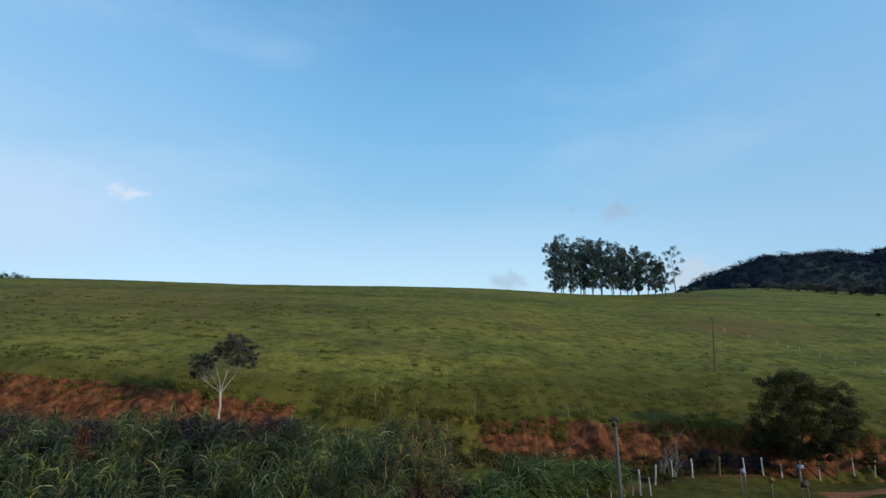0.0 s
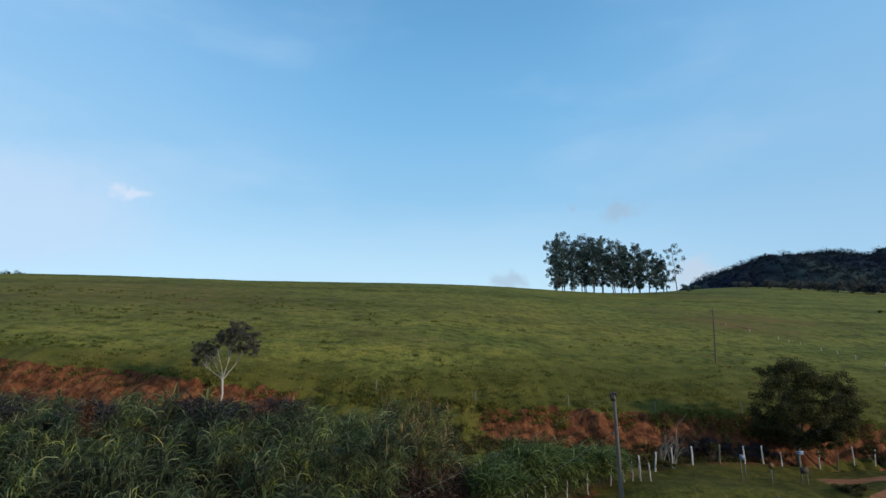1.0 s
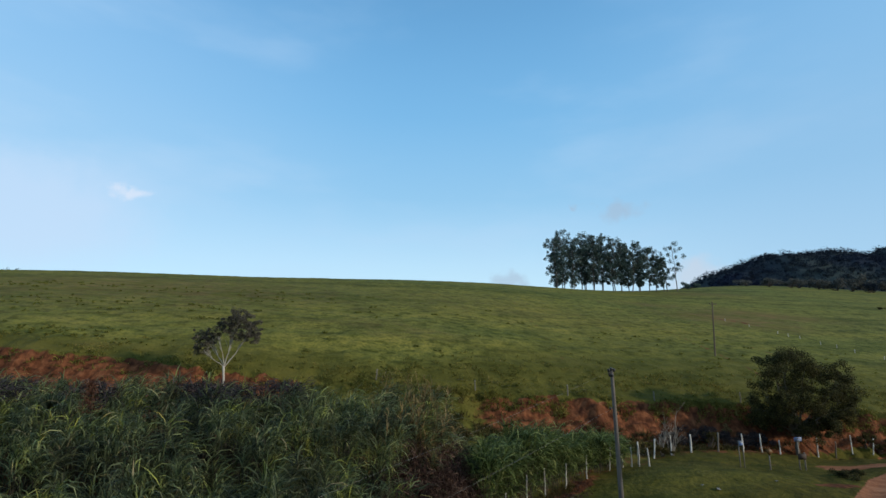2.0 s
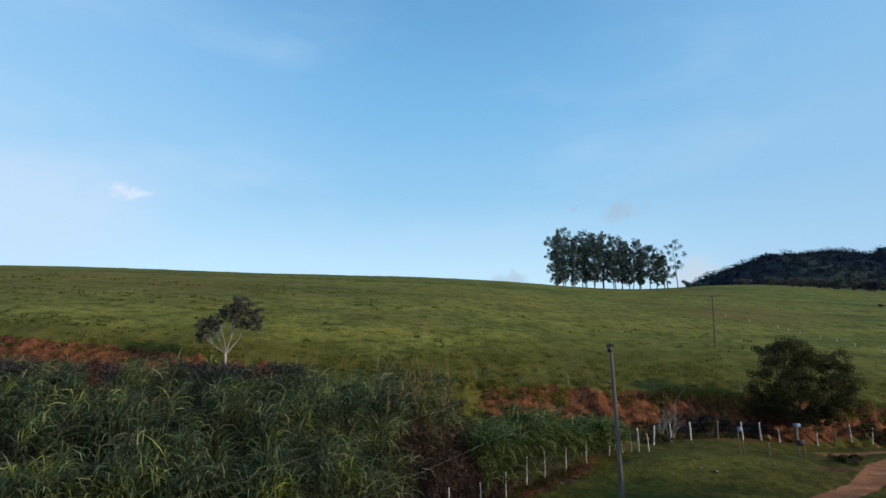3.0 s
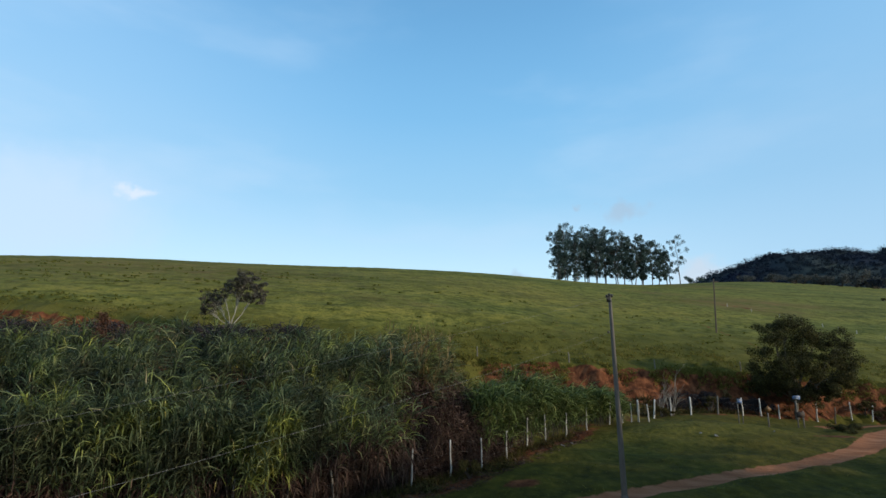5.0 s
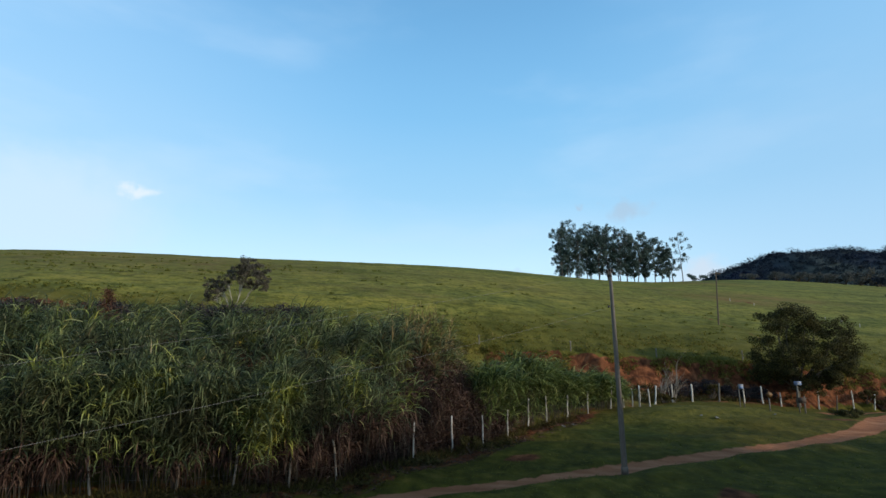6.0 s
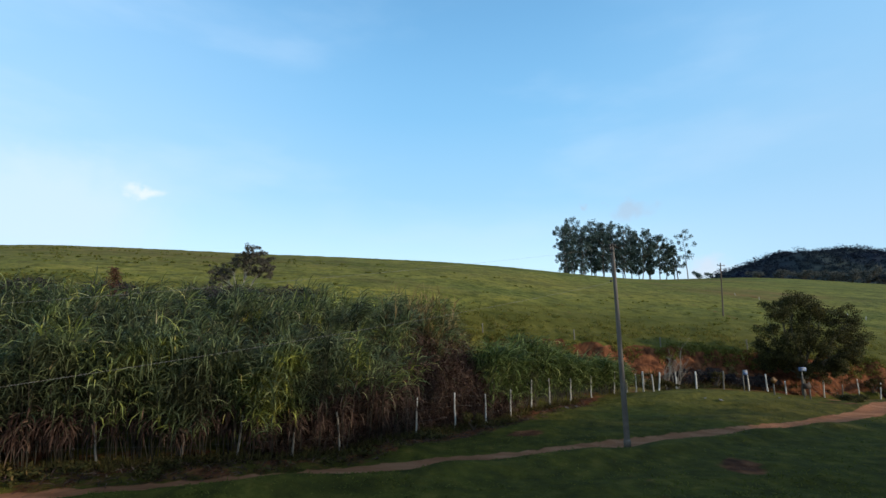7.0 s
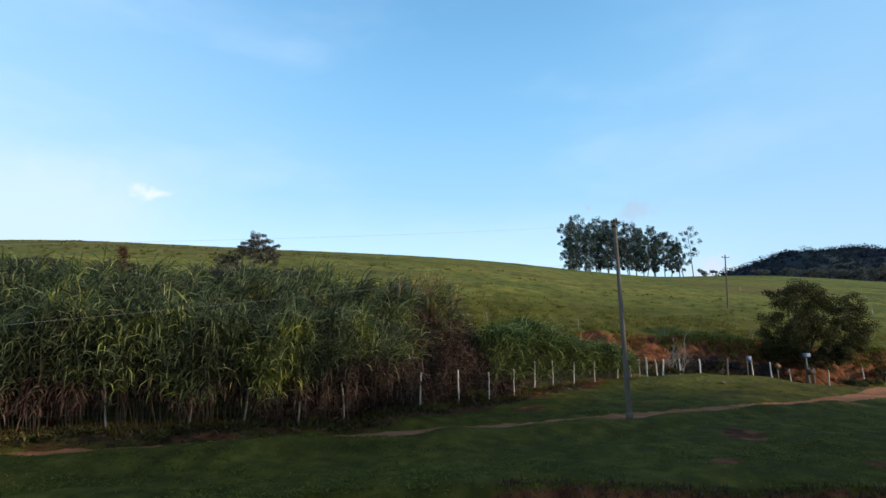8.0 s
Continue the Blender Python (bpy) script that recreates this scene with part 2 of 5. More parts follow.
M_TUFT = mat_leaf("pasture_blade", [(0.0, (0.075, 0.078, 0.016)), (0.5, (0.115, 0.112, 0.024)), (0.85, (0.155, 0.140, 0.034)), (1.0, (0.21, 0.165, 0.060))], 0.05,
                  [(0.3, (0.8, 0.9, 0.85)), (0.7, (1.2, 1.1, 0.95))], 0.45, 0.8, 0.1)
M_TUSSOCK = mat_leaf("tussock_blade", [(0.0, (0.085, 0.092, 0.018)), (0.5, (0.130, 0.134, 0.026)), (0.85, (0.170, 0.164, 0.035)), (1.0, (0.22, 0.19, 0.060))], 0.05, None, 0.5, 0.8, 0.1)
M_RANK = mat_leaf("rank_grass_blade", [(0.0, (0.090, 0.090, 0.020)), (0.5, (0.145, 0.140, 0.030)), (0.85, (0.190, 0.172, 0.042)), (1.0, (0.26, 0.20, 0.075))], 0.3,
                  [(0.3, (0.75, 0.85, 0.8)), (0.7, (1.25, 1.1, 0.95))], 0.35, 0.8, 0.1)
M_VERGE = mat_leaf("verge_blade", [(0.0, (0.070, 0.076, 0.0160)), (0.6, (0.122, 0.124, 0.0250)), (1.0, (0.205, 0.172, 0.042))], 0.6,
                   [(0.3, (0.7, 0.8, 0.8)), (0.7, (1.2, 1.15, 0.9))], 0.45, 0.8, 0.1)
M_EUC_LEAF = mat_leaf("eucalyptus_leaf", [(0.0, (0.030, 0.056, 0.050)), (0.6, (0.060, 0.100, 0.086)), (1.0, (0.115, 0.160, 0.135))], 0.2, None, 0.35, 0.5, 0.4)
M_EUC_BARK = mat_surface("eucalyptus_bark", [(0.3, (0.08, 0.065, 0.055)), (0.7, (0.18, 0.155, 0.135))], 0.8, stretch=(1, 1, 0.2))
M_DARK_LEAF = mat_leaf("dark_tree_leaf", [(0.0, (0.022, 0.022, 0.011)), (0.6, (0.048, 0.048, 0.019)), (0.93, (0.090, 0.086, 0.030)), (1.0, (0.17, 0.15, 0.050))], 0.5,
                       [(0.35, (0.7, 0.75, 0.8)), (0.65, (1.3, 1.22, 0.95))], 0.3, 0.7, 0.12)
M_PALE_LEAF = mat_leaf("greyish_tree_leaf", [(0.0, (0.030, 0.027, 0.022)), (0.5, (0.057, 0.051, 0.038)), (0.9, (0.100, 0.088, 0.058)), (1.0, (0.19, 0.15, 0.090))], 0.8, None, 0.2, 0.6)
M_PALE_BARK = mat_surface("pale_bark", [(0.25, (0.25, 0.22, 0.18)), (0.6, (0.42, 0.385, 0.33)), (0.85, (0.54, 0.50, 0.43))], 2.5, bump_scale=14.0)
M_TREE_LIMB = mat_surface("grey_lichened_bark", [(0.3, (0.06, 0.053, 0.038)), (0.7, (0.14, 0.125, 0.09))], 2.0, bump_scale=12.0)
M_BARK = mat_surface("brown_bark", [(0.3, (0.05, 0.036, 0.026)), (0.7, (0.13, 0.10, 0.075))], 2.0, bump_scale=12.0)
# blue-black tone puts haze and shade of the far hill into the leaf colour
M_HAZED_FOREST = mat_leaf("hazed_forest_leaf", [(0.0, (0.014, 0.019, 0.033)), (0.6, (0.022, 0.029, 0.046)), (1.0, (0.036, 0.045, 0.056))], 0.006,
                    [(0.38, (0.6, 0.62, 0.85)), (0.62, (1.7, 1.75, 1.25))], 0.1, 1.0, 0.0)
M_CONCRETE = mat_surface("weathered_concrete", [(0.25, (0.080, 0.068, 0.058)), (0.55, (0.130, 0.112, 0.096)), (0.8, (0.195, 0.170, 0.148))], 1.6, 0.85, 22.0, 0.01, (1, 1, 0.3))
M_WOOD = mat_surface("grey_weathered_wood", [(0.25, (0.0975, 0.0863, 0.0713)), (0.7, (0.2250, 0.2025, 0.1725))], 2.0, 0.85, 26.0, 0.01, (1, 1, 0.15))
M_POLE_WOOD = mat_surface("brown_weathered_pole", [(0.25, (0.07, 0.05, 0.035)), (0.7, (0.15, 0.115, 0.085))], 2.0, 0.9, 26.0, 0.01, (1, 1, 0.15))
M_WHITEWASH = mat_surface("whitewashed_wood", [(0.22, (0.3200, 0.2880, 0.2400)), (0.42, (0.5600, 0.5360, 0.4800)), (0.75, (0.6560, 0.6400, 0.6000))], 3.0, 0.8, 24.0, 0.008, (1, 1, 0.4))
M_POST = mat_surface("pale_weathered_post", [(0.22, (0.22, 0.20, 0.17)), (0.45, (0.40, 0.375, 0.34)), (0.75, (0.55, 0.53, 0.49))], 3.0, 0.85, 24.0, 0.008, (1, 1, 0.4))
M_LINE = mat_surface("dull_aluminium_line", [(0.3, (0.17, 0.165, 0.16)), (0.7, (0.25, 0.24, 0.235))], 5.0, 0.6, 30.0, 0.001)
M_TWIG = mat_surface("pale_dry_twig", [(0.3, (0.20, 0.17, 0.13)), (0.7, (0.38, 0.33, 0.27))], 4.0)
M_GALV = mat_surface("galvanised_steel", [(0.3, (0.25, 0.25, 0.26)), (0.7, (0.42, 0.42, 0.43))], 5.0, 0.5, 30.0, 0.002, metallic=0.8)
M_DARK = mat_surface("dark_porcelain_and_iron", [(0.3, (0.02, 0.02, 0.02)), (0.7, (0.05, 0.045, 0.04))], 6.0, 0.4, 30.0, 0.002)
M_WIRE = mat_surface("oxidised_aluminium_wire", [(0.3, (0.0893, 0.0893, 0.0893)), (0.7, (0.1587, 0.1587, 0.1587))], 5.0, 0.5, 30.0, 0.001)


# ---------------------------------------------------------------- helpers for meshes
def link_mesh(name, me, material, parent=None, label=""):
    ob = new(name, me)
    if material:
        me.materials.append(material)
    if parent:
        ob.parent = parent
    if label:
        ob["label"] = label
    return ob


def part(name, bm, material, parent=None, label="", smooth=True):
    me = bpy.data.meshes.new(name)
    bm.to_mesh(me)
    bm.free()
    if smooth:
        me.polygons.foreach_set("use_smooth", [True] * len(me.polygons))
    return link_mesh(name, me, material, parent, label)


def array_mesh(name, verts, quads, smooth=False):
    """A mesh out of arrays of corners and four-sided faces."""
    me = bpy.data.meshes.new(name)
    n, k = len(verts), len(quads)
    me.vertices.add(n)
    me.vertices.foreach_set("co", np.asarray(verts, np.float32).ravel())
    me.loops.add(k * 4)
    me.loops.foreach_set("vertex_index", np.asarray(quads, np.int32).ravel())
    me.polygons.add(k)
    me.polygons.foreach_set("loop_start", np.arange(0, k * 4, 4, dtype=np.int32))
    me.update(calc_edges=True)
    if smooth:
        me.polygons.foreach_set("use_smooth", np.ones(k, dtype=bool))
    return me


def empty(name, x, y, z):
    ob = new(name)
    ob.empty_display_size = 0.2
    ob.location = (x, y, z)
    return ob


def smooth01(a, lo, hi):
    t = np.clip((a - lo) / (hi - lo), 0, 1)
    return t * t * (3 - 2 * t)


def lattice(ix, iy, seed):
    h = (ix.astype(np.int64) * 374761393 + iy.astype(np.int64) * 668265263 + seed * 974634777) & 0x7fffffff
    h = ((h ^ (h >> 13)) * 1274126177) & 0x7fffffff
    return (h ^ (h >> 16)) / 0x7fffffff


def vnoise(x, y, seed=0, octaves=3):
    """Smooth value noise on arrays, about -1 to 1."""
    x, y = np.asarray(x, float), np.asarray(y, float)
    tot, amp, norm = 0.0, 1.0, 0.0
    for o in range(octaves):
        fx, fy = np.floor(x), np.floor(y)
        u, v = x - fx, y - fy
        u, v = u * u * (3 - 2 * u), v * v * (3 - 2 * v)
        s = seed + o * 17
        a = lattice(fx, fy, s) * (1 - u) + lattice(fx + 1, fy, s) * u
        b = lattice(fx, fy + 1, s) * (1 - u) + lattice(fx + 1, fy + 1, s) * u
        tot = tot + amp * ((a * (1 - v) + b * v) * 2 - 1)
        norm += amp
        amp *= 0.5
        x, y = x * 2.03 + 5.1, y * 2.03 + 1.7
    return tot / norm


def curve_of(points):
    """A smooth function through a few (x, value) points."""
    px = np.array([p[0] for p in points], float)
    pv = np.array([p[1] for p in points], float)
    m = np.gradient(pv, px)

    def f(x):
        x = np.asarray(x, float)
        xc = np.clip(x, px[0], px[-1])
        i = np.clip(np.searchsorted(px, xc) - 1, 0, len(px) - 2)
        h = px[i + 1] - px[i]
        t = (xc - px[i]) / h
        return ((2 * t**3 - 3 * t**2 + 1) * pv[i] + (t**3 - 2 * t**2 + t) * h * m[i]
                + (-2 * t**3 + 3 * t**2) * pv[i + 1] + (t**3 - t**2) * h * m[i + 1])
    return f


# ---------------------------------------------------------------- the lie of the land
brow_y = curve_of([(-160, 42), (-60, 42), (-31, 42), (-20, 42.6), (3, 45.5), (16, 47.4), (37, 49.3), (66, 52), (140, 60)])
brow_z = curve_of([(-160, 8.5), (-90, 8.4), (-31, 8.0), (-21, 6.9), (-10, 5.6), (3, 4.4), (16, 3.6), (37, 2.5), (66, -0.6), (125, -2.0), (200, -4.5)])
toe_z = curve_of([(-160, 5.2), (-31, 5.0), (-20, 4.6), (-10, 3.7), (0, 2.3), (8, 1.1), (16, 0.4), (25, -0.2), (37, -0.6), (70, -3.0), (200, -7.0)])
fence_y = curve_of([(-60, 4.0), (-30, 11.2), (-14.4, 15.75), (-8.9, 17.25), (-5, 18.5), (-2.9, 20.1), (-1.4, 21.9), (1.8, 25.0), (5.0, 29.2), (9.4, 33.8), (13, 36.6), (16.2, 40.0), (25, 43.3), (37, 46.4), (66, 49), (140, 57)])
road_y = curve_of([(-60, 0.5), (-30, 8.0), (-12, 13.6), (-7.3, 15.2), (-1.8, 17.4), (3.1, 19.3), (8, 21.5), (12.9, 23.9), (20, 27.3), (24, 29.9), (28, 33.2), (36, 38.0), (60, 45.5), (140, 52)])
edge_y = curve_of([(-60, 4.0), (-12, 9.6), (-3, 10.2), (2.5, 11.55), (7, 11.6), (11, 11.0), (30, 12.0), (60, 14.0)])


# the open hillside: level, slope and rounding change across it
hill_a = curve_of([(-1.1, 0.360), (-0.88, 0.364), (-0.46, 0.3737), (0.09, 0.290), (0.25, 0.2605), (0.57, 0.190), (0.90, 0.165), (1.3, 0.15)])
hill_b = curve_of([(-1.1, 0.00100), (-0.88, 0.00101), (-0.46, 0.00105), (0.09, 0.00056), (0.25, 0.00043), (0.57, 0.00014), (0.90, 0.00010), (1.3, 0.0001)])
hill_c = curve_of([(-1.1, -3.8), (-0.88, -3.97), (-0.46, -6.0), (0.09, -5.85), (0.25, -6.3), (0.57, -5.0), (0.90, -5.5), (1.3, -6.0)])


def hillside(x, y):
    th = x / np.maximum(y, 20.0)
    far = np.maximum(y - 380, 0)
    saddle = 1.25 * np.exp(-((th - 0.40) / 0.15) ** 2) * smooth01(y, 90, 190)
    return np.maximum(hill_c(th) + hill_a(th) * y - hill_b(th) * y * y - 0.0006 * far * far - saddle, -4.0)


def land(x, y, rough=True):
    """Height of the ground, and how far it is cut bank, track and verge."""
    by, bz, tz = brow_y(x), brow_z(x), toe_z(x)
    wob = vnoise(x * 0.35, y * 0.05, 3) * 0.9 + vnoise(x * 1.3, y * 0.2, 4) * 0.35
    by = by + wob * (np.abs(x) < 90)
    ty = by - 4.3
    d = np.maximum(y - by, 0)
    brow_h = hillside(x, by)
    hill = hillside(x, y) - (brow_h - bz) * np.exp(-d / 6.0)
    low = 0.12 - 1.5 * smooth01(x, 18, 42) * smooth01(y, road_y(x) - 1, road_y(x) + 8)
    near = low + (np.minimum(tz, tz + low - 0.12) - low) * np.clip((y - fence_y(x) - 0.5) / np.maximum(ty - fence_y(x) - 0.5, 2.0), 0, 1)
    # the cut: steep face with a rounded brow
    k = np.clip((y - ty) / (by - ty), 0, 1)
    face = np.where(k < 0.25, k * 0.6, 0.15 + (k - 0.25) / 0.75 * 0.85)
    face = np.where(k > 0.75, 0.717 + (1 - (1 - (k - 0.75) / 0.25) ** 2) * 0.283, face)
    foot_z = np.minimum(tz, tz + low - 0.12)
    z = np.where(y < ty, near, np.where(y < by, foot_z + (bz - foot_z) * face, hill))
    # mound between the two tracks, and the drop in front of the verge
    z = z + 0.72 * np.exp(-((x - 16.5) / 7.0) ** 2 - ((y - 33.2) / 3.6) ** 2)
    z = z - 0.14 * np.exp(-((y - road_y(x)) / 1.0) ** 2) + (0.20 + 0.16 * np.exp(-((x + 4.8) / 1.6) ** 2)) * np.exp(-((y - road_y(x) + 1.65) / 0.8) ** 2) * (1 - smooth01(x, 17, 22))
    ey = edge_y(x) + vnoise(x * 0.9, y * 0, 9) * 0.18
    z = z - 1.6 * (1 - smooth01(y, ey - 1.3, ey)) - 0.05 * np.clip(ey - y, 0, 40)
    n1, n2 = vnoise(x * 0.33, y * 0, 21, 3), vnoise(x * 0.45, y * 0, 23, 3)
    k_lo = np.where(x < -5, 0.0, 0.14 + 0.24 * n1 + 0.30 * smooth01(x, 30, 36))
    k_hi = np.where(x < -5, 0.95, 0.94) + 0.12 * n2
    soil_face = smooth01(k, k_lo - 0.12, k_lo + 0.12) * (1 - smooth01(k, k_hi - 0.14, k_hi + 0.05))
    face_on = smooth01(k, 0.02, 0.2) * (1 - smooth01(k, 0.92, 1.0))
    gaps = 0.55 + 0.45 * smooth01(n1 + n2, -0.9, -0.1)
    stretch = (smooth01(-x, 11, 14) + smooth01(x, 1, 5) * (1 - 0.30 * smooth01(x, 19, 27) * (1 - smooth01(x, 32, 36))))
    soil = soil_face * gaps * np.clip(stretch, 0, 1) * (np.abs(x) < 110)
    front = (1 - smooth01(np.abs(y - (ey - 0.75)), 0.35, 0.85)) * smooth01(x, -0.5, 2.0) * 0.95
    bare = 0.88 * np.exp(-((x - 6.6) / 4.4) ** 2 - ((y - fence_y(x) + 0.5) / 1.15) ** 2)
    for cx, cy, rx, ry, amt in ((9.7, 17.4, 0.8, 1.4, 0.80), (7.1, 13.5, 0.45, 0.45, 0.80), (10.6, 13.2, 0.5, 0.4, 0.6)):
        bare = np.maximum(bare, amt * np.exp(-((x - cx) / rx) ** 2 - ((y - cy) / ry) ** 2))
    soil = np.maximum(np.maximum(soil, front), bare)
    w = 0.42 + 0.10 * smooth01(x, -6, 0) + 0.16 * smooth01(x, 2, 13) + 0.6 * smooth01(x, 22, 30)
    road = 1 - smooth01(np.abs(y - road_y(x)), w * 0.75, w * 1.25)
    lane_y = np.where(x < 30, 38.3 + (x - 22) * 0.12, 39.3 + (x - 30) * 0.2)
    road = np.maximum(road, (1 - smooth01(np.abs(y - lane_y), 0.5, 1.2)) * (0.25 * smooth01(x, 14, 17) + 0.6 * smooth01(x, 27.5, 29.5)))
    verge = 1 - smooth01(y, np.minimum(road_y(x) + 3.0, fence_y(x)), np.minimum(road_y(x) + 10.0, fence_y(x) + 3.0))
    verge = np.maximum(verge, 0.75 * (1 - smooth01(y, fence_y(x) - 1, fence_y(x) + 2)))
    foot = (0.42 + 0.35 * smooth01(x, 36, 41)) * smooth01(x, 11, 14) * smooth01(y, fence_y(x) - 1.5, fence_y(x) - 0.5) * (1 - smooth01(k, 0.15, 0.4))
    litter = 0.42 * (1 - smooth01(x, 11.0, 13.0)) * smooth01(y - fence_y(x) + 0.8 * (1 - smooth01(x, 2, 7)) + 0.5 * (1 - smooth01(x, -3, 0)), -1.9 + 0.7 * n1, -1.2 + 0.7 * n1) * (1 - smooth01(y - fence_y(x), 1.2, 1.9))
    bare = np.maximum(bare, 0.8 * np.exp(-((x - 3.3) / 1.3) ** 2 - ((y - 22.4) / 0.5) ** 2))
    bare = np.maximum(bare, 0.72 * np.exp(-((x - 0.6) / 2.2) ** 2 - ((y - fence_y(x) + 1.5) / 0.8) ** 2))
    bare = np.maximum(bare, 0.85 * np.exp(-((x - 24.4) / 1.5) ** 2 - ((y - 32.6) / 0.9) ** 2))
    bare = np.maximum(bare, 0.60 * np.exp(-((x - 57.2) / 4.0) ** 2 - ((y - 97.5 + (x - 57.2) * 1.7) / 2.2) ** 2))
    soil = np.maximum(soil, bare)
    soil = np.maximum(np.maximum(soil, foot * (y < by)), litter)
    if rough:
        z = z + (vnoise(x * 0.45, y * 0.6, 11, 4) * 0.22 * (1 - smooth01(y, by - 1, by)) + vnoise(x * 0.5, y * 0.5, 12) * 0.06) * (1 - road) * (1 - face_on)
        u = 0.35 * y + 0.65 * np.maximum(hill, -8) / 0.26
        terr = vnoise(x * 0.035, u * 0.30, 15, 3) * 0.14 + vnoise(x * 0.12, u * 0.5, 17, 2) * 0.07 + vnoise(x * 0.35, y * 0.9, 16, 2) * 0.04
        tuss = (0.5 - np.abs(vnoise(x * 0.62, y * 0.95, 25, 2))) * 0.10 + vnoise(x * 1.3, y * 1.7, 26, 1) * 0.05
        z = z + tuss * smooth01(y, by - 0.5, by + 1) * (1 - smooth01(y, 110, 150))
        z = z + terr * smooth01(y, by, by + 6) * (1 - smooth01(y, 300, 500))
        rill = -np.abs(vnoise(x * 2.1, y * 0.25, 31, 2)) * 0.30 + vnoise(x * 0.6, y * 0.8, 33, 3) * 0.35 + vnoise(x * 1.7, y * 2.3, 35, 2) * 0.26 + vnoise(x * 1.55, y * 3.1, 37, 1) * 0.16
        z = z + rill * face_on * (np.abs(x) < 110)
    return z, soil, road, verge


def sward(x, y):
    """Where the pasture grows rank above the bank, and where it is dried out, plus spots that only brighten it."""
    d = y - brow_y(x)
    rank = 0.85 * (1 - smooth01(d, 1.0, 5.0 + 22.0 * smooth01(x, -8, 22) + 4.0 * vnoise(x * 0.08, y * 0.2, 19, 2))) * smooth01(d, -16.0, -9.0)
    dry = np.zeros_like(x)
    # the last three paint the left hillside brighter, where its slope meets the sun
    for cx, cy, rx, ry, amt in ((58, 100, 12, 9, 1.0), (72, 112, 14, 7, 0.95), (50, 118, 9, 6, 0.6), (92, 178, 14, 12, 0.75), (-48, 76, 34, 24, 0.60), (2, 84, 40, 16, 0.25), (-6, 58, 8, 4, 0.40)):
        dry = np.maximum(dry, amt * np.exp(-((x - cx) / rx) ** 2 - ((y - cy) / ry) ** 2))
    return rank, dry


def ground_z(x, y):
    return land(np.atleast_1d(np.asarray(x, float)), np.atleast_1d(np.asarray(y, float)))[0]


def steps(*spans):
    out = []
    for lo, hi, n in spans:
        out += list(np.linspace(lo, hi, n, endpoint=False))
    return np.array(out + [spans[-1][1]])


def build_ground():
    xs = steps((-4000, -400, 14), (-400, -90, 50), (-90, -42, 50), (-42, 62, 275), (62, 130, 66), (130, 500, 50), (500, 4000, 16))
    ys = steps((-1500, -60, 12), (-60, 4, 24), (4, 9, 14), (9, 37, 84), (37, 52, 105), (52, 80, 112), (80, 112, 66), (112, 260, 76), (260, 700, 36), (700, 4800, 20))
    gx, gy = np.meshgrid(xs, ys)
    x, y = gx.ravel(), gy.ravel()
    z, soil, road, verge = land(x, y)
    nx, ny = len(xs), len(ys)
    i = (np.arange(ny - 1)[:, None] * nx + np.arange(nx - 1)[None, :]).ravel()
    me = array_mesh("ground", np.stack([x, y, z], 1), np.stack([i, i + 1, i + nx + 1, i + nx], 1), True)
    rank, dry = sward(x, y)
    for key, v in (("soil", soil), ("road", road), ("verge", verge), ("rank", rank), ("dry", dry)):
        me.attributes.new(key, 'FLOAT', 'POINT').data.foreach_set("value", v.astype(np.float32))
    return tagged(link_mesh("ground", me, M_GROUND), "green pasture hillside with a red cut bank and dirt tracks", "ground", kind="structure")


build_ground()


# ---------------------------------------------------------------- blades of grass and leaves
def blades(base, heading, length, width, rise, droop, segs=4, twist=None):
    """Arching strips: base (n,3), heading angle, length, width, first slope in degrees above level, and how far it bends down."""
    n = len(base)
    t = np.linspace(0, 1, segs + 1)
    ang = np.radians(rise)[:, None] - np.radians(droop)[:, None] * t[None, :]
    mid = (ang[:, 1:] + ang[:, :-1]) / 2
    step = (length / segs)[:, None]
    out = np.concatenate([np.zeros((n, 1)), np.cumsum(np.cos(mid) * step, 1)], 1)
    up = np.concatenate([np.zeros((n, 1)), np.cumsum(np.sin(mid) * step, 1)], 1)
    c, s = np.cos(heading)[:, None], np.sin(heading)[:, None]
    px, py, pz = base[:, :1] + c * out, base[:, 1:2] + s * out, base[:, 2:3] + up
    w = width[:, None] * np.array([0.7 + 0.6 * a if a < 0.35 else max(0.06, 0.91 * (1 - ((a - 0.35) / 0.65) ** 1.6)) for a in t])[None, :] * 0.5
    tw = np.zeros(n) if twist is None else twist
    sx, sy, sz = -s * np.cos(tw)[:, None], c * np.cos(tw)[:, None], np.sin(tw)[:, None] * np.ones_like(c)
    a = np.stack([px - sx * w, py - sy * w, pz - sz * w], 2)
    b = np.stack([px + sx * w, py + sy * w, pz + sz * w], 2)
    verts = np.stack([a, b], 2).reshape(n, -1, 3)
    k = (segs + 1) * 2
    q = np.array([[2 * j, 2 * j + 1, 2 * j + 3, 2 * j + 2] for j in range(segs)])
    quads = (np.arange(n)[:, None, None] * k + q[None]).reshape(-1, 4)
    return verts.reshape(-1, 3), quads


def join(pieces):
    vs, qs, o = [], [], 0
    for v, q in pieces:
        vs.append(v)
        qs.append(q + o)
        o += len(v)
    return np.concatenate(vs), np.concatenate(qs)


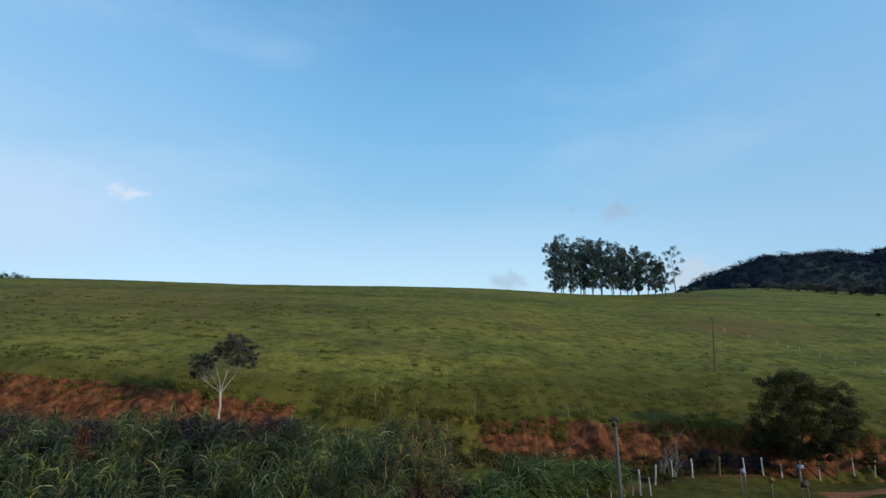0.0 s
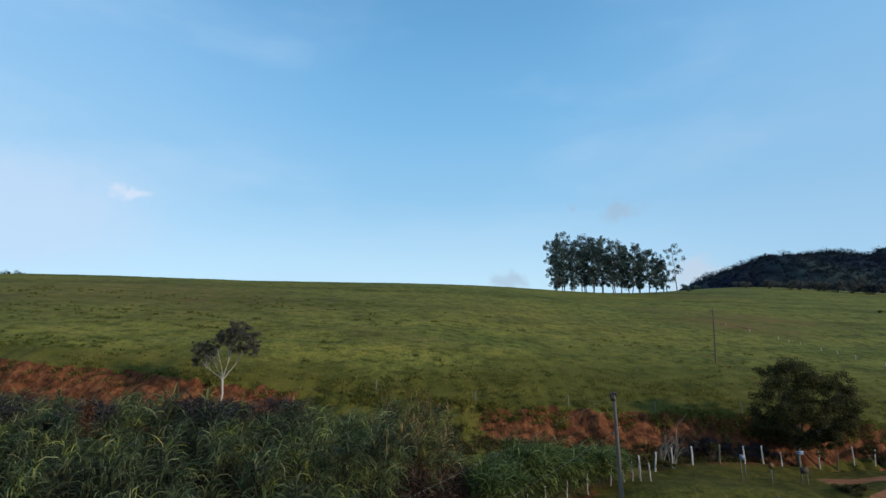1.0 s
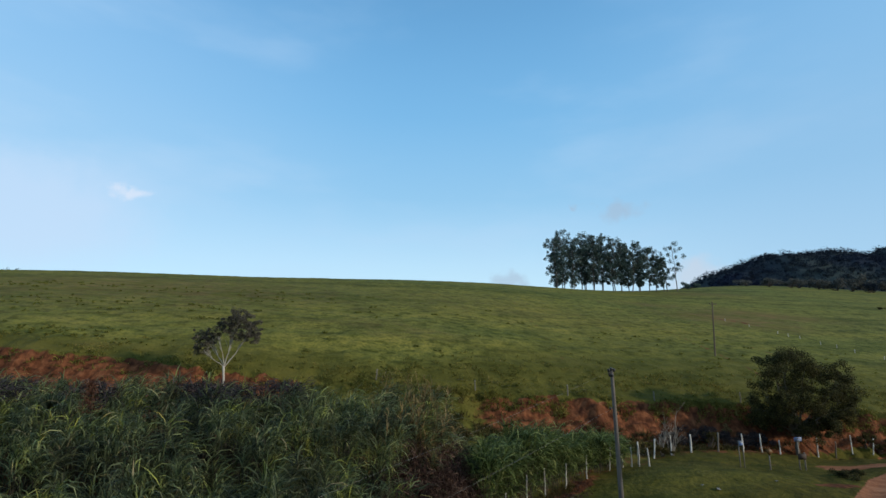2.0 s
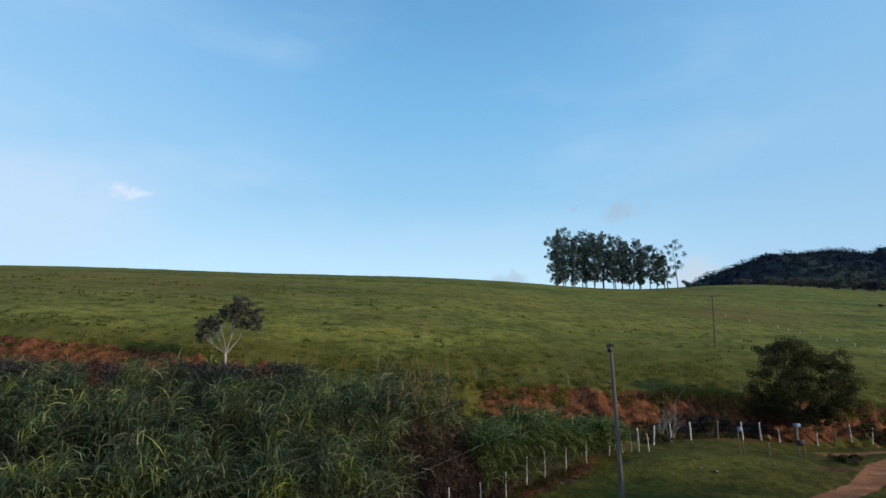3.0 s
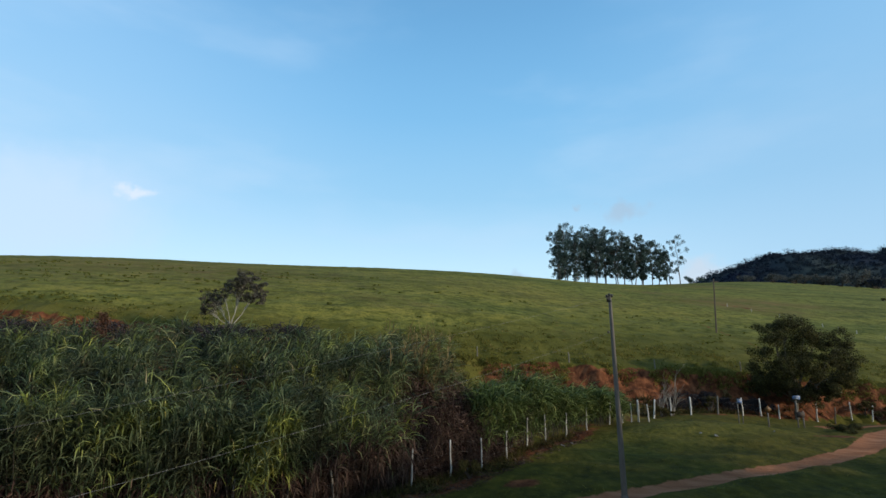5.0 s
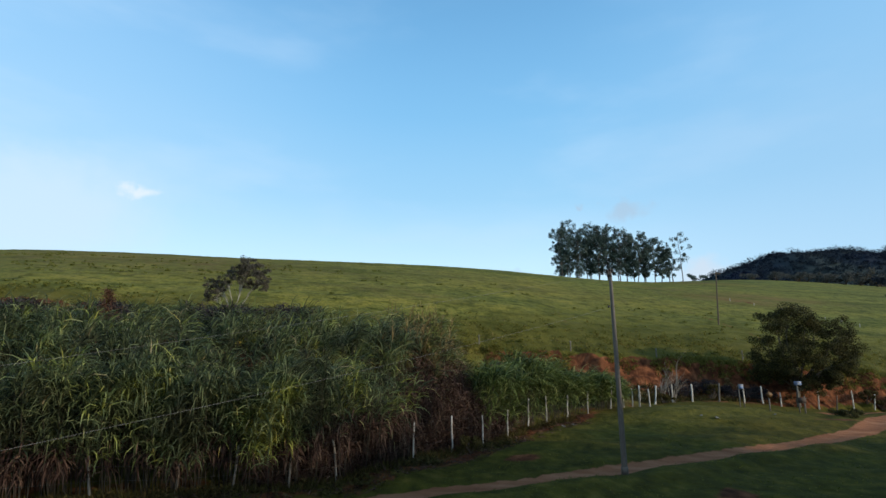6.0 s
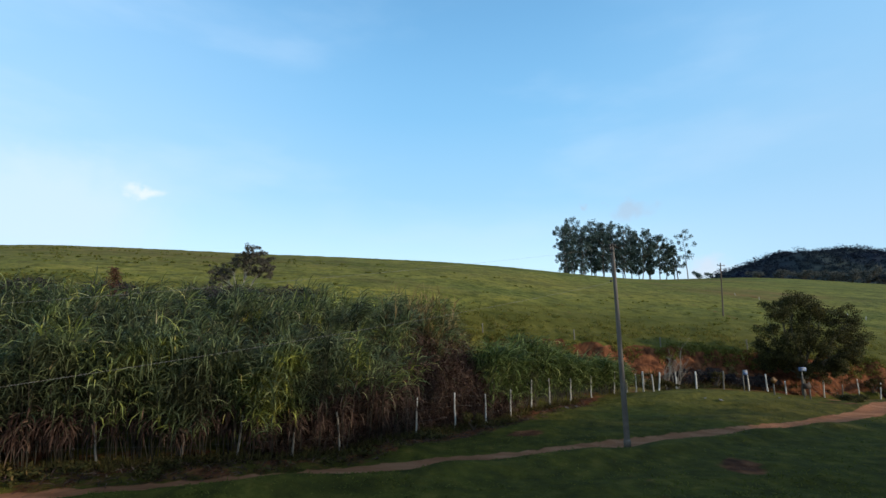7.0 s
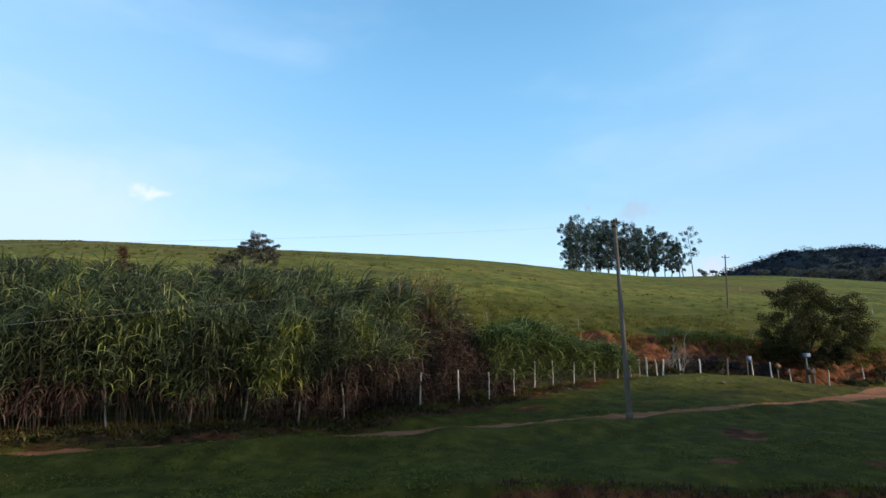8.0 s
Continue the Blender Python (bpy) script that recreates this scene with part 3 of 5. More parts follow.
def stalks(base, top, r):
    """Thin three-sided canes from base to top."""
    n = len(base)
    ring = np.array([[1, 0], [-0.5, 0.87], [-0.5, -0.87]])
    v = np.zeros((n, 6, 3))
    for i in range(3):
        v[:, i] = base
        v[:, i, :2] += ring[i] * r[:, None]
        v[:, i + 3] = top
        v[:, i + 3, :2] += ring[i] * r[:, None] * 0.6
    q = np.array([[0, 1, 4, 3], [1, 2, 5, 4], [2, 0, 3, 5]])
    return v.reshape(-1, 3), (np.arange(n)[:, None, None] * 6 + q[None]).reshape(-1, 4)


rng = np.random.default_rng(7)
stand_back = curve_of([(-60, 29), (-36, 30.0), (-20, 31.0), (-8, 31.0), (-1, 30.5), (2, 29.5)])


def clump_spots(x0, x1, back, inset, gap):
    """Evenly scattered places for clumps behind the fence."""
    gx, gy = np.meshgrid(np.arange(x0, x1, gap), np.arange(10, 39, gap))
    x = (gx + rng.uniform(-0.38, 0.38, gx.shape) * gap).ravel()
    y = (gy + rng.uniform(-0.38, 0.38, gx.shape) * gap).ravel()
    keep = (y > fence_y(x) + inset) & (y < back(x)) & (x < x1)
    return x[keep], y[keep]


def stand_top(x, y):
    """Height to which the tall stand grows."""
    front = y - fence_y(x)
    return 4.25 + 1.90 * smooth01(front, 0.1, 5.0) + 0.60 * smooth01(front, 5, 11) + 0.08 * smooth01(-x, 9, 22)


def tall_grass():
    """The stand of elephant grass: tussocks of canes with long arching leaves."""
    tx, ty = clump_spots(-48, 2.2, stand_back, 0.12, 1.25)
    per = 13
    row = np.arange(-48, -1.2, 0.72)
    tx, ty = np.concatenate([tx, row]), np.concatenate([ty, fence_y(row) + rng.uniform(0.10, 0.55, len(row))])
    corner = (tx > -1.6) & (ty - fence_y(tx) < 1.9 + 0.5 * rng.normal(0, 1, len(tx)))
    tx, ty = tx[~corner], ty[~corner]
    spread = rng.normal(0, 0.18, (len(tx), per, 2)) * rng.uniform(0.7, 1.35, (len(tx), 1, 1))
    lift = 0.42 * vnoise(tx * 0.40, ty * 0.40, 51, 2) + rng.normal(0, 0.62, len(tx)) - 1.0 * smooth01(-vnoise(tx * 0.24, ty * 0.34, 55, 2), 0.15, 0.40)
    lift = np.minimum(lift, 0.30) - 0.10
    comb = np.repeat(rng.normal(-0.35, 0.65, len(tx)), per)
    x = (tx[:, None] + spread[:, :, 0]).ravel()
    y = (ty[:, None] + spread[:, :, 1]).ravel()
    out = spread.reshape(-1, 2)
    front = y - fence_y(x)
    z = ground_z(x, y)
    crown = stand_top(x, y) + np.repeat(lift, per) + rng.normal(0, 0.26, len(x))
    crown = crown + 0.25 - 2.0 * np.hypot(out[:, 0], out[:, 1])
    crown = crown - 2.7 * smooth01(x - (y - 24) * 0.05, -0.9, 1.7)
    h = np.maximum(crown - z - 0.62, 1.0) / 0.82
    base = np.stack([x, y, z], 1)
    fore = 0.17 * (1 - smooth01(front, 0.3, 1.8))
    top = base + np.stack([(out[:, 0] * 0.22 + 0.03 + rng.normal(0, 0.04, len(x))) * h, (out[:, 1] * 0.22 - fore + rng.normal(0, 0.04, len(x))) * h, h * 0.82], 1)
    canes = stalks(base, top, rng.uniform(0.010, 0.017, len(x)))
    leaves = []
    deep = front > 4.0
    dead = 0.8 * smooth01(x, -6.5, -2.5) * (1 - smooth01(front, 1.2, 3.6))
    for j in range(17):
        keep = (~deep if j < 6 else np.ones(len(x), bool)) & (rng.random(len(x)) > dead)
        m = int(keep.sum())
        f = rng.uniform(0.45 + 0.22 * smooth01(x[keep], -7, -1.5), 1.0, m) if j < 6 else rng.uniform(0.84, 1.03, m)
        p = base[keep] + (top[keep] - base[keep]) * f[:, None]
        head = np.arctan2(out[keep, 1], out[keep, 0]) + rng.normal(0, 0.8, m)
        head = np.where(rng.random(m) < 0.70, comb[keep] + rng.normal(0, 0.38, m), head)
        upper = f > 0.83
        rise = np.where(upper, rng.normal(70, 12, m), rng.normal(60, 13, m))
        droop = np.where(upper, rng.normal(104, 34, m), rng.normal(104, 30, m))
        leaves.append(blades(p, head, rng.uniform(0.65, 1.30, m), rng.uniform(0.034, 0.064, m), rise, droop, 3, rng.normal(0, 0.5, m)))
    for j in range(17):
        face = np.where((front < 2.8) & (rng.random(len(x)) > dead))[0]
        f = rng.uniform(0.36 + 0.30 * smooth01(x[face], -7, -1.5), 1.0, len(face))
        p = base[face] + (top[face] - base[face]) * f[:, None]
        leaves.append(blades(p, comb[face] + rng.normal(-0.5, 0.7, len(face)), rng.uniform(0.6, 1.25, len(face)), rng.uniform(0.026, 0.048, len(face)), rng.normal(62, 18, len(face)), rng.normal(84, 34, len(face)), 3, rng.normal(0, 0.6, len(face))))
    v, q = join(leaves)
    ob = link_mesh("elephant_grass", array_mesh("elephant_grass", v, q), M_CANE)
    tagged(ob, "dense stand of tall green elephant grass behind the fence", "tall grass", kind="stuff")
    v, q = canes
    link_mesh("cane", array_mesh("cane", v, q), M_STALK, ob)
    # straw-coloured heads on the ripe canes near the corner
    ripe = np.where((front > 1.6) & (rng.random(len(x)) < 0.95 * np.exp(-((x + 0.7) / 1.7) ** 2)))[0]
    pieces = []
    for j in range(12):
        f = rng.uniform(0.80, 1.16, len(ripe))
        p = base[ripe] + (top[ripe] - base[ripe]) * f[:, None]
        pieces.append(blades(p, rng.uniform(0, 6.28, len(ripe)), rng.uniform(0.35, 0.9, len(ripe)), rng.uniform(0.028, 0.06, len(ripe)), rng.normal(74, 14, len(ripe)), rng.normal(60, 40, len(ripe)), 3, rng.normal(0, 0.6, len(ripe))))
    v, q = join(pieces)
    link_mesh("ripe_heads", array_mesh("ripe_heads", v, q), M_STRAW, ob, "straw-coloured ripe heads")
    # dead leaves hanging along the open front
    sel = front < 2.0
    pieces = []
    for j in range(24):
        m = sel & (rng.random(len(x)) < 0.22 + 0.5 * smooth01(vnoise(x * 1.3, y * 0.4, 49, 2), -0.3, 0.4))
        k = int(m.sum())
        f = rng.uniform(0.24 + 0.06 * rng.random(k), 0.40 + 0.16 * smooth01(vnoise(x[m] * 0.9, y[m] * 0.9, 47, 2), -0.4, 0.4) + 0.30 * smooth01(x[m], -7, -1.5), k)
        p = base[m] + (top[m] - base[m]) * f[:, None]
        hang = rng.random(k) < 0.7
        pieces.append(blades(p, rng.normal(-math.pi / 2, 1.3, k), rng.uniform(0.35, 0.85, k), rng.uniform(0.028, 0.060, k), np.where(hang, rng.normal(-10, 20, k), rng.normal(30, 20, k)), np.where(hang, rng.normal(65, 15, k), rng.normal(115, 20, k)), 3, rng.normal(0, 0.6, k)))
    v, q = join(pieces)
    link_mesh("dead_leaves", array_mesh("dead_leaves", v, q), M_DRY, ob, "withered brown leaves hanging on the canes")


low_h = curve_of([(0.5, 4.3), (3, 4.15), (7, 3.2), (10, 2.45), (12.7, 1.6)])


def low_grass():
    """The shorter, darker stand that runs on behind the fence to its corner."""
    back = curve_of([(0, 28.5), (3, 30.5), (6, 33.0), (9, 35.6), (12.5, 38.4)])
    tx, ty = clump_spots(2.1, 12.6, back, 0.18, 0.70)
    out = rng.normal(0, 0.15, (len(tx), 11, 2))
    tall = np.repeat(1 + 0.12 * vnoise(tx * 0.6, ty * 0.6, 61, 2) + rng.normal(0, 0.13, len(tx)), 11)
    x, y = (tx[:, None] + out[:, :, 0]).ravel(), (ty[:, None] + out[:, :, 1]).ravel()
    out = out.reshape(-1, 2)
    z = ground_z(x, y)
    h = low_h(x) * tall * (1.05 - 0.45 * np.hypot(out[:, 0], out[:, 1]))
    base = np.stack([x, y, z], 1)
    top = base + np.stack([rng.normal(0.08, 0.08, len(x)) * h, rng.normal(-0.03, 0.08, len(x)) * h, h * 0.74], 1)
    leaves = []
    for j in range(13):
        f = rng.uniform(0.22, 1.0, len(x)) if j < 7 else rng.uniform(0.8, 1.03, len(x))
        p = base + (top - base) * f[:, None]
        head = np.where(rng.random(len(x)) < 0.6, rng.normal(-0.5, 0.6, len(x)), np.arctan2(out[:, 1], out[:, 0]) + rng.normal(0, 0.9, len(x)))
        leaves.append(blades(p, head, rng.uniform(0.8, 1.4, len(x)), rng.uniform(0.048, 0.080, len(x)), rng.normal(74, 11, len(x)), rng.normal(112, 28, len(x)), 3, rng.normal(0, 0.4, len(x))))
    v, q = join(leaves)
    ob = link_mesh("elephant_grass", array_mesh("young_elephant_grass", v, q), M_CANE_LOW)
    tagged(ob, "lower stand of dark green elephant grass along the fence", "tall grass", kind="stuff")
    v, q = stalks(base, top, rng.uniform(0.007, 0.012, len(x)))
    link_mesh("cane", array_mesh("cane", v, q), M_STALK, ob)


def pasture_tufts():
    """Dark tussocks in loose rows along the slope, and short grass between them."""
    n = 9000
    y = 1.0 / (1 / 43.0 - rng.random(n) * (1 / 43.0 - 1 / 78.0))
    x = rng.uniform(-0.98, 0.98, n) * y
    row = 0.7 * vnoise(x * 0.03, y * 0.22, 71, 2) + rng.normal(0, 0.42, n)
    keep = (y > brow_y(x) + 1.0) & (row > 0.86)
    x, y = x[keep], y[keep]
    z = ground_z(x, y)
    wide = rng.uniform(0.12, 0.32, len(x))
    lumps = rng.integers(1, 4, len(x))
    c = np.repeat(np.stack([x, y, z + 0.06], 1), lumps, 0)
    c[:, 0] += rng.normal(0, 0.45, len(c))
    c[:, 1] += rng.normal(0, 0.15, len(c))
    v, q = leaf_cloud(c, np.repeat(wide, lumps), 20, 0.10, rng, 0.55)
    tagged(link_mesh("pasture_tussocks", array_mesh("pasture_tussocks", v, q), M_TUSSOCK), "dark green tussocks in loose rows on the pasture", "grass", kind="stuff")
    n = 4200
    x = rng.uniform(-42, 62, n)
    y = brow_y(x) + np.abs(rng.normal(0, 1, n)) * (1.6 + 3.4 * smooth01(x, -8, 14)) - 0.9
    keep = vnoise(x * 0.3, y * 0.5, 75, 2) + rng.normal(0, 0.3, n) > np.where(x < -8, 0.35, -0.10)
    x, y = x[keep], y[keep]
    z, size = ground_z(x, y), rng.uniform(0.24, 0.52, len(x))
    pieces = []
    for j in range(9):
        b = np.stack([x + rng.normal(0, 0.17, len(x)), y + rng.normal(0, 0.17, len(x)), z - 0.03], 1)
        pieces.append(blades(b, rng.uniform(0, 6.28, len(x)), size * rng.uniform(0.7, 1.25, len(x)), 0.03 + size * 0.07, rng.normal(58, 15, len(x)), rng.normal(72, 28, len(x)), 3, rng.normal(0, 0.5, len(x))))
    v, q = join(pieces)
    tagged(link_mesh("rank_grass", array_mesh("rank_grass", v, q), M_RANK), "rank olive grass above the lip of the bank", "grass", kind="stuff")


def verge_grass():
    n = 68000
    u = rng.random(n)
    y = 1.0 / (1 / 10.0 - u * (1 / 10.0 - 1 / 43.0))
    x = rng.uniform(-0.95, 0.98, n) * y
    z, soil, road, verge = land(x, y)
    inside = (x < 1) & (y > fence_y(x) + 0.8)
    keep = (soil < 0.45) & (road < 0.35) & ~inside & (y < fence_y(x) + 1.5) & (vnoise(x * 0.8, y * 0.8, 83, 3) + rng.normal(0, 0.3, n) > -0.15)
    x, y, z, verge = x[keep], y[keep], z[keep], verge[keep]
    size = rng.uniform(0.05, 0.14, len(x)) * (0.8 + 0.012 * y) * (1 + 0.6 * vnoise(x * 0.7, y * 0.7, 81, 2))
    dark = rng.random(len(x)) < np.maximum(verge, 0.8)
    for m, mat, label in ((dark, M_VERGE, "short dark green grass beside the dirt track"), (~dark, M_TUFT, "short sunlit grass on the mound between the tracks")):
        k = int(m.sum())
        v, q = blades(np.stack([x[m], y[m], z[m] - 0.01], 1), rng.uniform(0, 6.28, k), size[m], 0.012 + size[m] * 0.13, rng.normal(32, 14, k), rng.normal(45, 30, k), 2, rng.normal(0, 0.5, k))
        tagged(link_mesh("verge_grass", array_mesh("verge_grass", v, q), mat), label, "grass", kind="stuff")


def bank_weeds():
    """Olive and brown weeds at the foot and over the lip of the cut bank."""
    n = 7500
    x = rng.uniform(-40, 60, n)
    lip = rng.random(n) < 0.30
    y = np.where(lip, brow_y(x) - rng.uniform(0.0, 1.4, n), rng.uniform(0, 1, n) * np.where(rng.random(n) < 0.25, 6.0, 3.9) + brow_y(x) - 6.8)
    keep = (y > fence_y(x) + 0.5) & (vnoise(x * 0.5, y * 0.5, 91, 2) > -0.25) & ((x > 1) | (y > stand_back(x) + 0.5)) & ((x > -8) | (rng.random(n) < 0.18))
    x, y, lip = x[keep], y[keep], lip[keep]
    z = ground_z(x, y)
    s = rng.uniform(0.2, 0.6, len(x)) * np.where(lip, 0.95, 1.0)
    pieces = []
    for j in range(10):
        b = np.stack([x + rng.normal(0, 0.16, len(x)), y + rng.normal(0, 0.16, len(x)), z - 0.03], 1)
        pieces.append(blades(b, rng.uniform(0, 6.28, len(x)), s * rng.uniform(0.6, 1.3, len(x)), 0.035 + s * 0.09, rng.normal(70, 16, len(x)), rng.normal(70, 35, len(x)), 2, rng.normal(0, 0.6, len(x))))
    v, q = join(pieces)
    low = np.tile(np.repeat(~lip, 2), 10)
    tagged(link_mesh("bank_weeds", array_mesh("bank_weeds", v, q[low]), M_WEED), "olive and brown weeds at the foot of the red bank", "weeds", kind="stuff")
    tagged(link_mesh("overhanging_grass", array_mesh("overhanging_grass", v, q[~low]), M_RANK), "pasture grass hanging over the lip of the bank", "grass", kind="stuff")


def dry_corner():
    """Withered creeper-covered growth at the corner of the tall stand."""
    n = 3200
    x = np.where(rng.random(n) < 0.75, rng.normal(-0.75, 1.75, n), rng.uniform(-6.5, 2.8, n))
    y = fence_y(x) + 0.05 + 0.45 * smooth01(x, -3.0, -1.8) + np.abs(rng.normal(0, 1.7, n))
    z = ground_z(x, y)
    h = (2.6 + 1.1 * smooth01(y - fence_y(x), 0.5, 3.0)) * (0.42 * smooth01(x, -6.5, -3.0) * (1 - 0.6 * smooth01(x, 0, 3)) + 0.64 * np.exp(-((x + 0.7) / 2.5) ** 2)) * rng.uniform(0.45, 1.12, n) + 0.3
    pieces = []
    for j in range(13):
        f = rng.uniform(0.05, 1.0, n)
        p = np.stack([x + rng.normal(0, 0.12, n), y + rng.normal(0, 0.12, n), z + h * f], 1)
        pieces.append(blades(p, rng.uniform(0, 6.28, n), rng.uniform(0.25, 0.75, n), rng.uniform(0.026, 0.058, n), rng.normal(35, 30, n), rng.normal(95, 40, n), 2, rng.normal(0, 0.7, n)))
    v, q = join(pieces)
    ob = link_mesh("withered_brush", array_mesh("withered_brush", v, q), M_DRY)
    tagged(ob, "withered brown brush at the corner of the tall grass", "brush", kind="stuff")
    v, q = stalks(np.stack([x, y, z - 0.1], 1), np.stack([x + rng.normal(0, 0.2, n), y + rng.normal(0, 0.2, n), z + h * 0.85], 1), rng.uniform(0.003, 0.007, n))
    link_mesh("stem", array_mesh("stem", v, q), M_STALK, ob)


def edge_weeds():
    """Dry stalks and weeds on the lip in front of the verge and along the fence foot."""
    n = 2600
    x = rng.uniform(1.0, 14, n)
    y = edge_y(x) - rng.uniform(0.0, 1.3, n)
    m = 2600
    x2 = rng.uniform(-26, 8, m)
    y2 = fence_y(x2) + rng.normal(-0.25, 0.35, m)
    for xx, yy, lo, hi, mat, label in ((x, y, 0.05, 0.20, M_DRY, "dry brown stalks on the edge of the verge"), (x2, y2, 0.12, 0.45, M_WEED, "low green and brown weeds at the foot of the fence")):
        z = ground_z(xx, yy)
        s = rng.uniform(lo, hi, len(xx))
        pieces = []
        for j in range(5):
            b = np.stack([xx + rng.normal(0, 0.06, len(xx)), yy + rng.normal(0, 0.06, len(xx)), z - 0.02], 1)
            pieces.append(blades(b, rng.uniform(0, 6.28, len(xx)), s * rng.uniform(0.6, 1.2, len(xx)), 0.012 + s * 0.05, rng.normal(72, 14, len(xx)), rng.normal(55, 35, len(xx)), 2, rng.normal(0, 0.5, len(xx))))
        v, q = join(pieces)
        tagged(link_mesh("roadside_weeds", array_mesh("roadside_weeds", v, q), mat), label, "weeds", kind="stuff")


def leaf_litter():
    """Fallen leaves and small green weeds on the bare strip in front of the stand."""
    n = 9000
    x = rng.uniform(-24, 9, n)
    y = fence_y(x) + rng.uniform(-2.3, 0.6, n)
    keep = (land(x, y)[2] < 0.3) & (vnoise(x * 0.9, y * 0.9, 95, 2) > -0.45)
    x, y = x[keep], y[keep]
    v, q = blades(np.stack([x, y, ground_z(x, y) + 0.015], 1), rng.uniform(0, 6.28, len(x)), rng.uniform(0.10, 0.38, len(x)), rng.uniform(0.02, 0.05, len(x)), rng.normal(12, 14, len(x)), rng.normal(25, 20, len(x)), 2, rng.normal(0, 0.4, len(x)))
    tagged(link_mesh("leaf_litter", array_mesh("leaf_litter", v, q), M_DRY), "fallen brown leaves on the bare strip by the fence", "litter", kind="stuff")
    n = 700
    x = rng.uniform(-20, 6, n)
    y = fence_y(x) + rng.normal(-0.9, 0.6, n)
    keep = (land(x, y)[2] < 0.3) & (vnoise(x * 0.8, y * 0.8, 97, 2) > 0.0)
    x, y = x[keep], y[keep]
    pieces = []
    for j in range(14):
        b = np.stack([x + rng.normal(0, 0.09, len(x)), y + rng.normal(0, 0.09, len(x)), ground_z(x, y) + rng.uniform(0.0, 0.22, len(x))], 1)
        pieces.append(blades(b, rng.uniform(0, 6.28, len(x)), rng.uniform(0.08, 0.2, len(x)), rng.uniform(0.05, 0.09, len(x)), rng.normal(35, 20, len(x)), rng.normal(60, 25, len(x)), 2, rng.normal(0, 0.5, len(x))))
    v, q = join(pieces)
    tagged(link_mesh("broadleaf_weeds", array_mesh("broadleaf_weeds", v, q), M_WEED), "small broad-leaved green weeds below the tall grass", "weeds", kind="stuff")


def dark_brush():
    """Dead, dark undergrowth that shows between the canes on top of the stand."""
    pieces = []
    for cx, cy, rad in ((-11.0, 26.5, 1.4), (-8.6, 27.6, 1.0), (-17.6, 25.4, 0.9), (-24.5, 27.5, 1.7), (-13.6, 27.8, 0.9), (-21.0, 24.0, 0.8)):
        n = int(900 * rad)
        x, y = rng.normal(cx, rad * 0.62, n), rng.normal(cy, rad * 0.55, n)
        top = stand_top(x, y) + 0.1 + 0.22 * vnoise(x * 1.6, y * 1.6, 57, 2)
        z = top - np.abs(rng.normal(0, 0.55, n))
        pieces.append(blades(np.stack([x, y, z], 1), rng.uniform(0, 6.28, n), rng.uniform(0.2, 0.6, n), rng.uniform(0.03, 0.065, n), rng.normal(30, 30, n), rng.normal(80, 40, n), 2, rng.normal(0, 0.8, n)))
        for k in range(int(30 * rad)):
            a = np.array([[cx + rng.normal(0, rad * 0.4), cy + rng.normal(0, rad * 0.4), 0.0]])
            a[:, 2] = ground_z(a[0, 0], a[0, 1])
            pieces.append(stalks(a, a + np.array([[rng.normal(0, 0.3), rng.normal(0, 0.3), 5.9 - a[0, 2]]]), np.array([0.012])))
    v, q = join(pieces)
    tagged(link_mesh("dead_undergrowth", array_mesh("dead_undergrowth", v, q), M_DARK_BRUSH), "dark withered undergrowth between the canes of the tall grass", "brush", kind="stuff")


tall_grass()
dark_brush()
leaf_litter()
dry_corner()
bank_weeds()
edge_weeds()
low_grass()
verge_grass()


# ---------------------------------------------------------------- trees
def limb(bm, pts, radii, sides=7):
    """A tapered, bending limb through the points."""
    rings = []
    for i, p in enumerate(pts):
        a = Vector(pts[max(i - 1, 0)])
        b = Vector(pts[min(i + 1, len(pts) - 1)])
        d = (b - a).normalized()
        u = d.cross(Vector((0.3, 1, 0.2))).normalized()
        w = d.cross(u)
        rings.append([bm.verts.new(Vector(p) + (u * math.cos(k * 2 * math.pi / sides) + w * math.sin(k * 2 * math.pi / sides)) * radii[i] * (1 + 0.08 * math.sin(k * 2.3 + i))) for k in range(sides)])
    for r0, r1 in zip(rings, rings[1:]):
        for k in range(sides):
            bm.faces.new((r0[k], r0[(k + 1) % sides], r1[(k + 1) % sides], r1[k]))
    bm.faces.new(rings[-1])


def bent(a, b, n, wob, r):
    a, b = Vector(a), Vector(b)
    return [a.lerp(b, i / n) + Vector((r.normal(0, wob), r.normal(0, wob), r.normal(0, wob * 0.5))) * (0 < i) for i in range(n + 1)]


def leaf_cloud(centres, radii, per, size, r, flat=0.8):
    """Small leaves in uneven clumps round the centres."""
    c = np.repeat(np.asarray(centres, float), per, 0)
    rad = np.repeat(np.asarray(radii, float), per)
    d = r.normal(0, 1, c.shape)
    d /= np.linalg.norm(d, axis=1, keepdims=True)
    d *= (r.random(len(c)) ** 0.45)[:, None] * rad[:, None]
    d[:, 2] *= flat
    p = c + d
    n = len(p)
    u = r.normal(0, 1, (n, 3))
    u /= np.linalg.norm(u, axis=1, keepdims=True)
    w = np.cross(u, r.normal(0, 1, (n, 3)))
    w /= np.linalg.norm(w, axis=1, keepdims=True)
    s = size * r.uniform(0.6, 1.3, n)[:, None]
    v = np.stack([p - u * s, p + w * s * 0.45, p + u * s, p - w * s * 0.45], 1).reshape(-1, 3)
    return v, np.arange(n * 4).reshape(-1, 4)


pasture_tufts()


